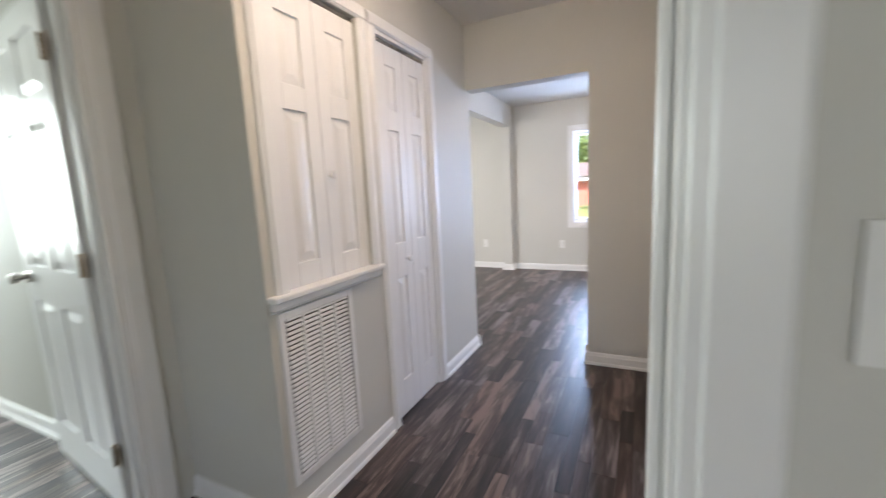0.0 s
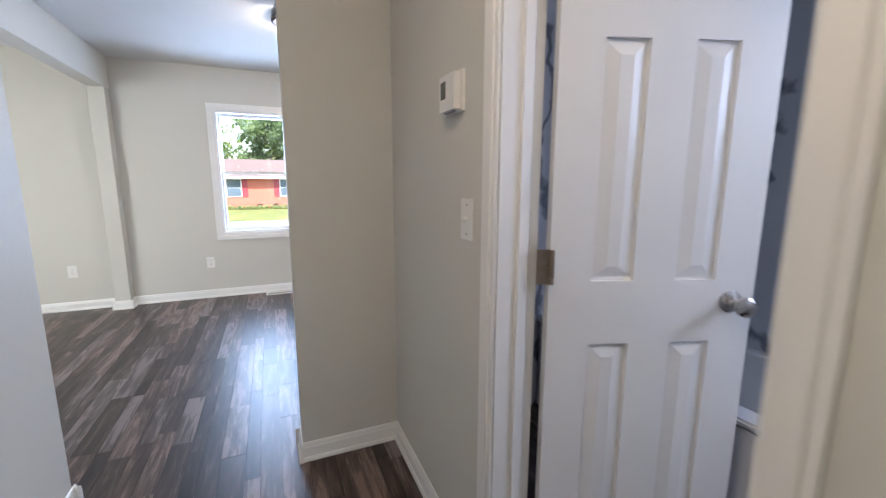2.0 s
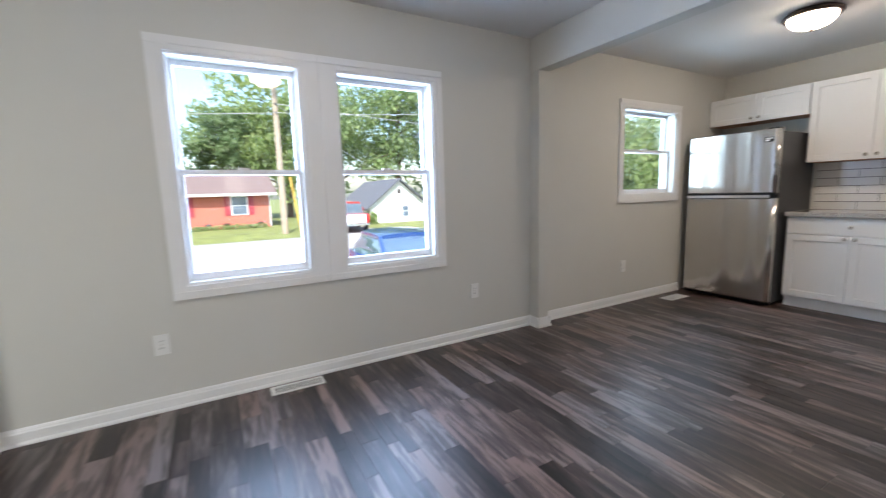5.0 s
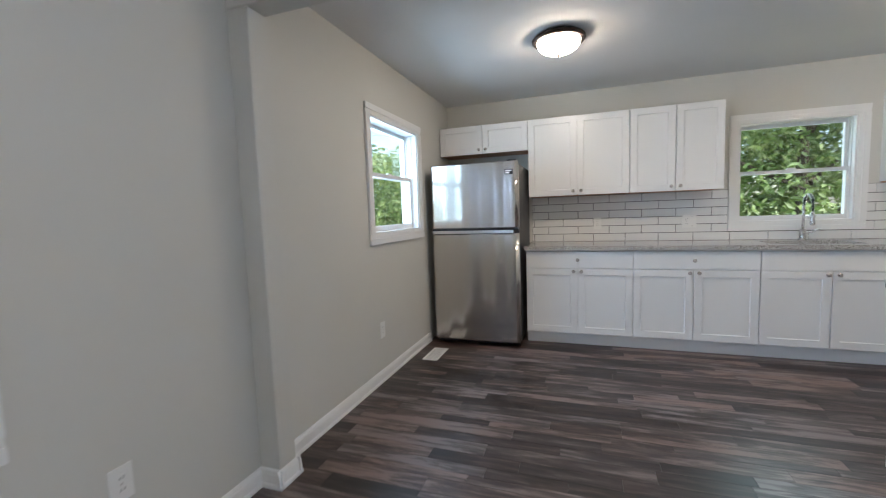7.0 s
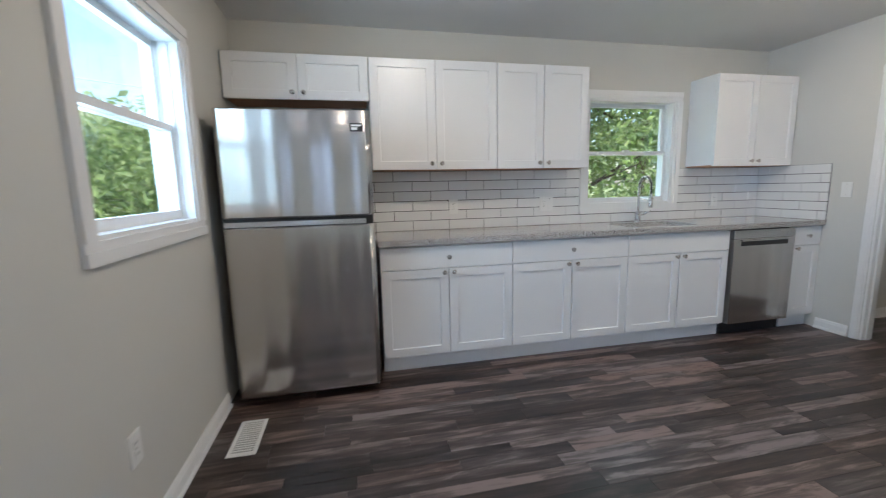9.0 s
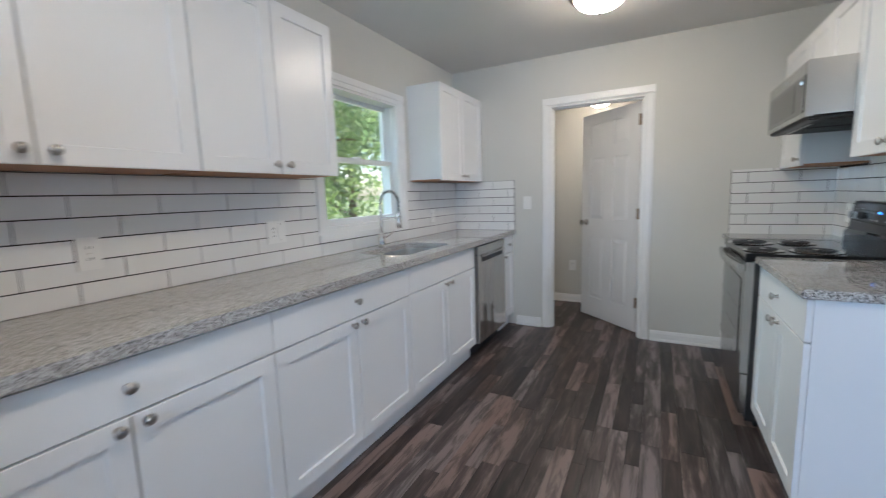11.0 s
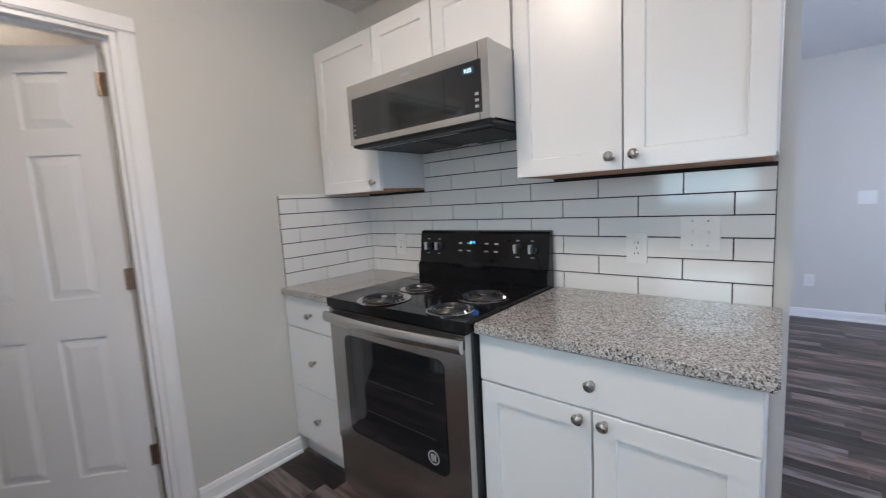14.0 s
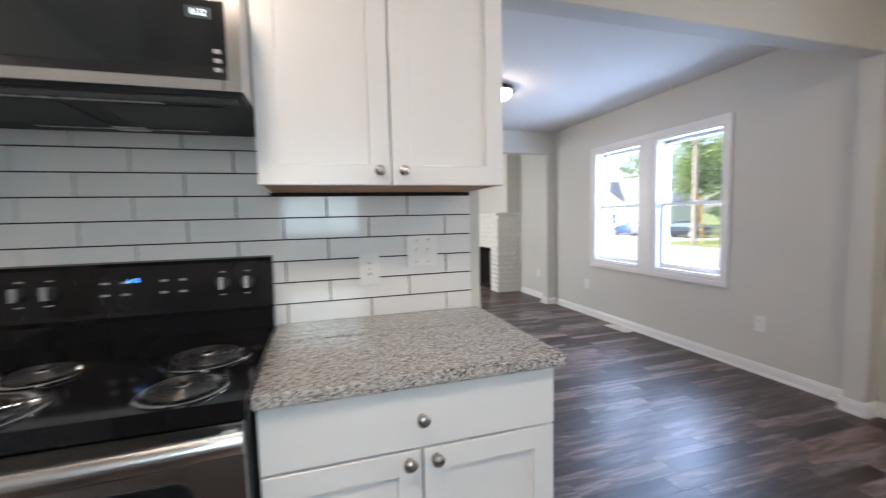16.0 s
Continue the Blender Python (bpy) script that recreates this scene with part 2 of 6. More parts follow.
WALL = mat("wall_paint", (0.605, 0.594, 0.548), 0.62, vary=0.02, scale=1.5, bump=0.05, bscale=220)
CEIL = mat("ceiling_paint", (0.70, 0.685, 0.66), 0.8, vary=0.02, scale=2, bump=0.15, bscale=160)
TRIM = mat("trim_paint", (0.79, 0.785, 0.77), 0.32, vary=0.015, scale=4, bump=0.02, bscale=40)
DOORW = mat("door_paint", (0.78, 0.775, 0.765), 0.34, vary=0.015, scale=3, bump=0.05, bscale=90, stretch=(1, 1, 0.12))
CAB = mat("cabinet_paint", (0.80, 0.795, 0.785), 0.30, vary=0.012, scale=3, bump=0.01, bscale=30)
PLASTIC = mat("white_plastic", (0.78, 0.775, 0.75), 0.35, vary=0.01)
PLANK = plank_mat("vinyl_plank")
PLANK_FAR = plank_mat("vinyl_plank_joined", True)
GAPM = mat("plank_gap", (0.012, 0.01, 0.009), 0.7)
GRAN = granite_mat()
TILE = mat("glazed_tile", (0.78, 0.775, 0.755), 0.10, vary=0.02, scale=2.5, bump=0.06, bscale=9, coat=0.3)
GROUT = mat("dark_grout", (0.022, 0.020, 0.018), 0.9, vary=0.15, scale=40, bump=0.2, bscale=200)
STEEL = steel_mat("brushed_steel", (0.62, 0.592, 0.558), 0.18, (420, 420, 1.5), 1.0)
STEELH = steel_mat("brushed_steel_long", (0.55, 0.545, 0.53), 0.25, (1.5, 420, 420))
SINKM = mat("sink_steel", (0.62, 0.61, 0.60), 0.30, 1.0, vary=0.05, scale=30)
CHROME = mat("chrome", (0.72, 0.71, 0.70), 0.12, 1.0, vary=0.03)
NICKEL = mat("satin_nickel", (0.48, 0.45, 0.42), 0.28, 1.0, vary=0.05, scale=40)
BRASS = mat("antique_hinge", (0.36, 0.28, 0.21), 0.35, 1.0, vary=0.12, scale=60)
BLACK = mat("black_enamel", (0.008, 0.008, 0.009), 0.08, vary=0.1, spec=0.28)
BLACKP = mat("black_plastic", (0.018, 0.018, 0.019), 0.38, vary=0.1)
DGLASS = mat("dark_oven_glass", (0.010, 0.011, 0.013), 0.05, vary=0.05, coat=0.5)
GREYP = mat("grey_print", (0.34, 0.34, 0.35), 0.5)
BRONZE = mat("oiled_bronze", (0.055, 0.036, 0.028), 0.38, 0.8, vary=0.15, scale=20)
WOODU = mat("raw_plywood", (0.45, 0.23, 0.125), 0.6, vary=0.2, scale=5, stretch=(1, 14, 14), bump=0.05)
LEDB = glow("blue_digits", (0.08, 0.30, 1.0), 1.6)
LEDW = glow("white_digits", (0.75, 0.9, 1.0), 0.45)
PANE = glass_mat("window_pane")
MARBLE = marble_mat()
PORC = mat("white_porcelain", (0.76, 0.76, 0.78), 0.12, vary=0.01, coat=0.4)
SOOT = mat("firebox_soot", (0.035, 0.026, 0.022), 0.9, vary=0.3, scale=12)
WBRICK = mat("painted_brick", (0.76, 0.74, 0.68), 0.6, vary=0.04, scale=20, bump=0.4, bscale=40)
BRICK = mat("red_brick", (0.44, 0.14, 0.095), 0.85, vary=0.22, scale=14, bump=0.3, bscale=60, stretch=(1, 1, 3))
SHUT = mat("dark_red_shutter", (0.30, 0.035, 0.05), 0.5, vary=0.1)
ROOFR = mat("light_shingles", (0.155, 0.108, 0.098), 0.9, vary=0.12, scale=8, bump=0.3)
ROOFG = mat("grey_shingles", (0.105, 0.108, 0.125), 0.9, vary=0.15, scale=8, bump=0.3)
SIDING = mat("white_siding", (0.78, 0.78, 0.78), 0.6, vary=0.03, scale=5, bump=0.1)
HGLASS = mat("far_window_glass", (0.10, 0.13, 0.17), 0.08, vary=0.2, scale=1.5)
GRASS = mat("grass", (0.16, 0.175, 0.045), 0.9, vary=0.4, scale=1.3, bump=0.6, bscale=18)
ROAD = mat("pale_road", (0.30, 0.29, 0.28), 0.9, vary=0.08, scale=2, bump=0.2, bscale=120)
BARK = mat("bark", (0.11, 0.075, 0.05), 0.9, vary=0.35, scale=6, bump=0.7, bscale=14, stretch=(1, 1, 0.2))
POLEM = mat("weathered_pole", (0.36, 0.29, 0.22), 0.85, vary=0.25, scale=5, bump=0.3, stretch=(6, 6, 0.5))
LEAF_A = leaf_mat("leaves_mid", (0.16, 0.24, 0.08), (0.38, 0.46, 0.20))
LEAF_B = leaf_mat("leaves_light", (0.16, 0.24, 0.06), (0.38, 0.45, 0.17))
LEAF_C = leaf_mat("leaves_dark", (0.10, 0.16, 0.06), (0.25, 0.33, 0.15))
BLUEP = mat("blue_car_paint", (0.045, 0.10, 0.30), 0.15, 0.3, coat=1.0)
DARKP = mat("dark_car_paint", (0.02, 0.022, 0.028), 0.2, 0.2, coat=1.0)
REDP = mat("red_truck_paint", (0.42, 0.03, 0.035), 0.2, 0.2, coat=1.0)
WHITEP = mat("white_truck_paint", (0.75, 0.75, 0.76), 0.2, coat=1.0)
RUBBER = mat("rubber", (0.02, 0.02, 0.02), 0.8)
CARGLASS = mat("car_glass", (0.10, 0.15, 0.2), 0.05, coat=1.0)
REDLAMP = mat("tail_lamp", (0.45, 0.02, 0.03), 0.15, coat=1.0)


# ---- mesh helpers ----
ORG = {}


def bx(bm, x0, y0, z0, x1, y1, z1):
    """Add one box between two corners."""
    x0, x1, y0, y1, z0, z1 = min(x0, x1), max(x0, x1), min(y0, y1), max(y0, y1), min(z0, z1), max(z0, z1)
    v = [bm.verts.new(p) for p in ((x0, y0, z0), (x1, y0, z0), (x1, y1, z0), (x0, y1, z0), (x0, y0, z1), (x1, y0, z1), (x1, y1, z1), (x0, y1, z1))]
    for f in ((0, 3, 2, 1), (4, 5, 6, 7), (0, 1, 5, 4), (1, 2, 6, 5), (2, 3, 7, 6), (3, 0, 4, 7)):
        bm.faces.new([v[i] for i in f])
    return bm


def boxes(*rows):
    bm = bmesh.new()
    for r in rows:
        bx(bm, *r)
    return bm


def frustum(bm, axis_y0, axis_y1, x0, z0, x1, z1, inset):
    """A raised field: rectangle at y0 that narrows by inset at y1."""
    a = [bm.verts.new(p) for p in ((x0, axis_y0, z0), (x1, axis_y0, z0), (x1, axis_y0, z1), (x0, axis_y0, z1))]
    b = [bm.verts.new(p) for p in ((x0 + inset, axis_y1, z0 + inset), (x1 - inset, axis_y1, z0 + inset), (x1 - inset, axis_y1, z1 - inset), (x0 + inset, axis_y1, z1 - inset))]
    for i in range(4):
        bm.faces.new((a[i], a[(i + 1) % 4], b[(i + 1) % 4], b[i]))
    bm.faces.new(b)
    return bm


def cyl(bm, p0, p1, r0, r1=None, n=20, caps=True):
    """A straight tube from p0 to p1."""
    r1 = r0 if r1 is None else r1
    p0, p1 = Vector(p0), Vector(p1)
    q = (p1 - p0).to_track_quat('Z', 'Y')
    rings = []
    for p, r in ((p0, r0), (p1, r1)):
        rings.append([bm.verts.new(p + q @ Vector((r * math.cos(2 * math.pi * i / n), r * math.sin(2 * math.pi * i / n), 0))) for i in range(n)])
    for i in range(n):
        bm.faces.new((rings[0][i], rings[0][(i + 1) % n], rings[1][(i + 1) % n], rings[1][i]))
    if caps:
        bm.faces.new(rings[0][::-1])
        bm.faces.new(rings[1])
    return bm


def lathe(bm, profile, at=(0, 0, 0), way=(0, 0, 1), n=28):
    """Turn (radius, height) pairs round an axis."""
    q = Vector(way).to_track_quat('Z', 'Y')
    at = Vector(at)
    rings = []
    for r, h in profile:
        if r < 1e-5:
            rings.append([bm.verts.new(at + q @ Vector((0, 0, h)))])
        else:
            rings.append([bm.verts.new(at + q @ Vector((r * math.cos(2 * math.pi * i / n), r * math.sin(2 * math.pi * i / n), h))) for i in range(n)])
    for a, b in zip(rings, rings[1:]):
        for i in range(n):
            j = (i + 1) % n
            if len(a) == 1 and len(b) > 1:
                bm.faces.new((a[0], b[j], b[i]))
            elif len(b) == 1 and len(a) > 1:
                bm.faces.new((a[i], a[j], b[0]))
            elif len(a) > 1:
                bm.faces.new((a[i], a[j], b[j], b[i]))
    return bm


def tube(bm, pts, r, n=10):
    """A bent tube along points."""
    pts = [Vector(p) for p in pts]
    rings = []
    up = Vector((0.31, 0.9, 0.2)).normalized()
    for i, p in enumerate(pts):
        d = (pts[min(i + 1, len(pts) - 1)] - pts[max(i - 1, 0)]).normalized()
        a = d.cross(up).normalized()
        b = d.cross(a)
        rings.append([bm.verts.new(p + r * (a * math.cos(2 * math.pi * k / n) + b * math.sin(2 * math.pi * k / n))) for k in range(n)])
    for u, v in zip(rings, rings[1:]):
        for k in range(n):
            bm.faces.new((u[k], u[(k + 1) % n], v[(k + 1) % n], v[k]))
    bm.faces.new(rings[0][::-1])
    bm.faces.new(rings[-1])
    return bm


def finish(name, bm, material, bevel=0.0, segs=1, smooth=False):
    if bevel:
        bmesh.ops.bevel(bm, geom=[e for e in bm.edges if len(e.link_faces) == 2 and e.calc_face_angle(0) > 0.5], offset=bevel, segments=segs, affect='EDGES', clamp_overlap=True)
    bmesh.ops.recalc_face_normals(bm, faces=bm.faces)
    me = bpy.data.meshes.new(name)
    bm.to_mesh(me)
    bm.free()
    if smooth:
        for p in me.polygons:
            p.use_smooth = True
        me.set_sharp_from_angle(angle=radians(38))
    me.materials.append(material)
    return me


def part(name, bm, material, parent, label="", bevel=0.0, segs=1, smooth=False):
    """One mesh under a thing or under a part; bm is in the thing's own frame, or in the world where the thing is only moved."""
    o = ORG.get(parent.name, Vector())
    if o.length:
        bmesh.ops.translate(bm, verts=bm.verts, vec=-o)
    ob = new(name, finish(name, bm, material, bevel, segs, smooth))
    ob.parent = parent
    ORG[ob.name] = o
    return tagged(ob, label)


def thing(name, label, category, at=None, m=None, group="", kind=""):
    """An Empty that holds a thing's parts. at: parts are given in world metres; m: parts are given in the thing's own frame."""
    ob = new(name)
    ob.empty_display_size = 0.1
    if m is not None:
        ob.matrix_world = m
    else:
        ob.location = at
        ORG[ob.name] = Vector(at)
    return tagged(ob, label, category, group, kind)


def solid(name, bm, material, label="", category="", group="", kind="", bevel=0.0, segs=1, smooth=False):
    """A thing that is one mesh, with its origin at its base."""
    xs = [v.co for v in bm.verts]
    o = Vector(((min(v.x for v in xs) + max(v.x for v in xs)) / 2, (min(v.y for v in xs) + max(v.y for v in xs)) / 2, min(v.z for v in xs)))
    bmesh.ops.translate(bm, verts=bm.verts, vec=-o)
    ob = new(name, finish(name, bm, material, bevel, segs, smooth))
    ob.location = o
    ORG[ob.name] = o
    return tagged(ob, label, category, group, kind)


def text(name, body, size, m, material, parent, depth=0.0006):
    c = bpy.data.curves.new(name, 'FONT')
    c.body, c.size, c.extrude, c.align_x, c.align_y = body, size, depth, 'CENTER', 'CENTER'
    tmp = bpy.data.objects.new(name, c)
    scene.collection.objects.link(tmp)
    dg = bpy.context.evaluated_depsgraph_get()
    me = bpy.data.meshes.new_from_object(tmp.evaluated_get(dg))
    bpy.data.objects.remove(tmp)
    me.materials.clear()
    me.materials.append(material)
    ob = new(name, me)
    ob.parent = parent
    ob.matrix_basis = m
    return ob


# ---- structure ----
CZ = 2.40          # ceiling height


def wall(name, axis, at, thick, a0, a1, openings=(), z0=0.0, z1=CZ, label="", material=None):
    """A wall with real openings. axis 'x': runs along x, its faces at y = at and at + thick. openings: (from, to, bottom, top)."""
    rows, cur = [], a0
    for o0, o1, b, t in sorted(openings):
        rows.append((cur, o0, z0, z1))
        if b > z0:
            rows.append((o0, o1, z0, b))
        if t < z1:
            rows.append((o0, o1, t, z1))
        cur = o1
    rows.append((cur, a1, z0, z1))
    bm = bmesh.new()
    for p, q, b, t in rows:
        if q - p > 1e-4 and t - b > 1e-4:
            if axis == 'x':
                bx(bm, p, at, b, q, at + thick, t)
            else:
                bx(bm, at, p, b, at + thick, q, t)
    return solid(name, bm, material or WALL, label or "smooth greige painted interior wall", "wall", kind="structure")


WIN_N = ((-0.135, 0.560, 0.70, 1.97), (0.780, 1.475, 0.70, 1.97), (3.585, 4.435, 1.10, 1.955))
wall_north = wall("wall_north", 'x', 6.645, 0.16, -4.40, 5.52, WIN_N)
wall_east = wall("wall_east", 'y', 5.36, 0.16, -2.4, 6.645, ((3.065, 3.900, 1.06, 1.945),))
wall_kitchen_south = wall("wall_kitchen_south", 'x', 1.98, 0.11, 2.50, 5.36, ((3.670, 4.425, 0, 1.985),))
wall_range = wall("wall_range", 'y', 2.36, 0.14, -2.4, 4.06)
wall_hall_end = wall("wall_hall_end", 'x', 3.49, 0.12, -0.44, 2.36, ((-0.44, 0.405, 0, 1.955),))
wall_hall_east = wall("wall_hall_east", 'y', 0.85, 0.12, 1.06, 3.49, ((1.945, 2.588, 0, 2.03),))
wall_closet = wall("wall_closet", 'y', -0.56, 0.12, 1.585, 3.55, ((1.685, 2.215, 0.90, 2.03), (2.355, 2.885, 0, 2.03)))
wall_closet_south = wall("wall_closet_south", 'x', 1.585, 0.065, -1.00, -0.56)
wall_closet_north = wall("wall_closet_north", 'x', 3.45, 0.10, -1.00, -0.56)
wall_closet_back = wall("wall_closet_back", 'y', -1.13, 0.13, 1.42, 4.755)
wall_closet_divider = wall("wall_closet_divider", 'x', 2.24, 0.08, -1.0, -0.56)
wall_alcove_west = wall("wall_alcove_west", 'y', -1.13, 0.13, -2.24, 1.42, ((0.55, 1.42, 0, 2.03),))
wall_hall_south = wall("wall_hall_south", 'x', 0.94, 0.12, -1.00, 2.36, ((-1.00, 0.753, 0, 2.03),))
# The opening belongs to the added south window, which is never seen.
wall_south = wall("wall_south", 'x', -2.40, 0.16, -4.40, 5.36, ((0.3, 1.7, 0.75, 2.05),))
wall_west = wall("wall_west", 'y', -4.40, 0.16, -2.24, 6.645, ((0.45, 1.55, 0.9, 2.1),))
wall_den_south = wall("wall_den_south", 'x', 3.80, 0.14, -4.24, -1.13, ((-2.95, -1.75, 0.75, 2.05),))
wall_bedroom_north = wall("wall_bedroom_north", 'x', 1.56, 0.12, -4.24, -1.13)
wall_utility_back = wall("wall_utility_back", 'x', 0.98, 0.10, 2.50, 5.36)
wall_utility_side = wall("wall_utility_side", 'y', 4.78, 0.10, 1.08, 1.98)

# piers and beams
pier_kitchen = solid("pier_kitchen", boxes((2.392, 6.535, 0, 2.502, 6.645, 2.13)), WALL, "greige painted wall pier under the beam", "pier", kind="structure", bevel=0.004)
pier_den = solid("pier_den", boxes((-1.125, 6.510, 0, -0.995, 6.645, 2.105)), WALL, "greige painted wall pier under the beam", "pier", kind="structure", bevel=0.004)
beam_kitchen = solid("beam_kitchen", boxes((2.388, 4.06, 2.13, 2.506, 6.645, CZ)), WALL, "painted dropped beam between living room and kitchen", "beam", kind="structure", bevel=0.004)
beam_den = solid("beam_den", boxes((-1.13, 4.755, 2.105, -0.99, 6.645, CZ)), WALL, "painted dropped beam over the wide opening", "beam", kind="structure", bevel=0.004)
beam_den_far = solid("beam_den_far", boxes((-3.55, 3.94, 2.16, -3.37, 6.38, CZ)), WALL, "painted header beam in the far room", "beam", kind="structure", bevel=0.004)


def ceiling():
    bm = boxes((-4.40, -2.40, CZ, -1.06, 2.17, CZ + 0.14), (-4.40, 3.80, CZ, -1.06, 6.805, CZ + 0.14), (-1.06, -2.40, CZ, 5.52, 6.805, CZ + 0.14))
    solid("ceiling", bm, CEIL, "flat white painted ceiling", "ceiling", kind="structure")


ceiling()

# the sub-floor under the planks; its skirt closes the crawl space
floor = solid("floor", boxes((-4.40, -2.40, -0.30, 5.52, 6.805, -0.006)), GAPM, "dark grey-brown vinyl plank floor", "floor", kind="structure")
foundation = solid("foundation", boxes((-4.40, -2.40, -1.05, 5.52, 6.80, -0.31)), mat("foundation_block", (0.35, 0.33, 0.31), 0.9, vary=0.1, bump=0.3), "painted block foundation", "foundation", kind="structure")


# baseboards: a flat board with a rounded cap and a shoe moulding
def baseboard(x0, y0, x1, y1, side):
    """Along a wall from one point to the other; side: which way it stands proud (+1 left of the way, -1 right)."""
    a, b = Vector((x0, y0, 0)), Vector((x1, y1, 0))
    d = (b - a).normalized()
    n = Vector((-d.y, d.x, 0)) * side
    prof = ((0.0005, 0.0), (0.022, 0.0), (0.022, 0.009), (0.018, 0.017), (0.013, 0.019), (0.013, 0.062), (0.0095, 0.070), (0.0095, 0.075), (0.005, 0.084), (0.0005, 0.086))
    bm = bmesh.new()
    r = [[bm.verts.new(p + n * u + Vector((0, 0, v))) for u, v in prof] for p in (a, b)]
    k = len(prof)
    for i in range(k):
        bm.faces.new((r[0][i], r[0][(i + 1) % k], r[1][(i + 1) % k], r[1][i]))
    bm.faces.new(r[0][::-1])
    bm.faces.new(r[1])
    solid("baseboard", bm, TRIM, "white painted moulded baseboard", "baseboard", kind="structure")


for row in ((-4.24, 6.645, -3.44, 6.645, -1), (-2.03, 6.645, -1.125, 6.645, -1), (-1.125, 6.645, -1.125, 6.488, -1), (-1.147, 6.51, -0.973, 6.51, -1), (-0.995, 6.488, -0.995, 6.645, -1),
            (-0.995, 6.645, 2.392, 6.645, -1), (2.392, 6.645, 2.392, 6.513, -1), (2.370, 6.535, 2.524, 6.535, -1), (2.502, 6.513, 2.502, 6.645, -1), (2.502, 6.645, 4.60, 6.645, -1),
            (4.50, 2.09, 4.735, 2.09, 1), (3.10, 2.09, 3.595, 2.09, 1),
            (2.36, 3.61, 2.36, 4.06, 1), (2.334, 4.06, 2.50, 4.06, 1),
            (0.379, 3.61, 2.36, 3.61, 1), (0.405, 3.464, 0.405, 3.636, 1), (0.405, 3.49, 0.85, 3.49, -1), (0.85, 2.633, 0.85, 3.49, 1), (0.85, 1.078, 0.85, 1.897, 1),
            (-0.44, 2.948, -0.44, 3.572, -1), (-0.414, 3.55, -1.0, 3.55, -1), (-0.44, 1.559, -0.44, 2.285, -1), (-1.0, 3.55, -1.0, 4.755, -1), (-0.974, 4.755, -1.13, 4.755, -1), (-1.13, 4.781, -1.13, 3.94, -1),
            (-1.0, 1.585, -0.414, 1.585, -1), (-4.24, 3.94, -1.13, 3.94, 1), (-4.24, 3.94, -4.24, 6.645, -1), (-4.24, 1.56, -1.13, 1.56, -1),
            (2.50, 1.08, 4.78, 1.08, 1), (4.78, 1.08, 4.78, 1.98, 1)):
    baseboard(*row)


# ---- doors, casings and windows ----
def casing(name, axis, at, way, a0, a1, top, w=0.062, label="white painted door casing", bottom=0.0):
    """Moulded casing round an opening, proud of the wall face at `at` towards way (+1 or -1); a0, a1: the opening."""
    root = thing(name, label, "door casing", at=((a0 + a1) / 2, at, bottom) if axis == 'x' else (at, (a0 + a1) / 2, bottom), kind="structure")
    for nm, rows in (("side_casing", (a0 - w, a0, bottom, top)), ("side_casing", (a1, a1 + w, bottom, top)), ("head_casing", (a0 - w, a1 + w, top, top + w))):
        p, q, b, t = rows
        bm = bmesh.new()
        for inset, proud in ((0.0, 0.011), (0.014, 0.017)):
            pp, qq, bb, tt = (p + inset, q - inset * 0.4, b, t) if nm == "side_casing" else (p, q, b + inset * 0.4, t - inset)
            u0, u1 = at + way * 0.0006, at + way * proud
            if axis == 'x':
                bx(bm, pp, u0, bb, qq, u1, tt)
            else:
                bx(bm, u0, pp, bb, u1, qq, tt)
        part(nm, bm, TRIM, root, bevel=0.003)
    return root


def jamb(axis, f0, f1, a0, a1, top, t=0.018, stop=None):
    """The lining of a door opening, between wall faces f0 and f1."""
    rows = [(a0 - 0.0, a0 + t, 0, top), (a1 - t, a1, 0, top), (a0 + t, a1 - t, top - t, top)]
    bm = bmesh.new()
    for p, q, b, tt in rows:
        bx(bm, *((p, f0, b, q, f1, tt) if axis == 'x' else (f0, p, b, f1, q, tt)))
    if stop is not None:
        s0, s1 = stop
        for p, q, b, tt in ((a0 + t, a0 + t + 0.011, 0, top - t), (a1 - t - 0.011, a1 - t, 0, top - t), (a0 + t + 0.011, a1 - t - 0.011, top - t - 0.011, top - t)):
            bx(bm, *((p, s0, b, q, s1, tt) if axis == 'x' else (s0, p, b, s1, q, tt)))
    solid("door_jamb", bm, TRIM, "white painted door lining with stop", "door jamb", kind="structure", bevel=0.001)


SIX = ((0.20, 0.82), (0.99, 1.58), (1.68, 1.90))


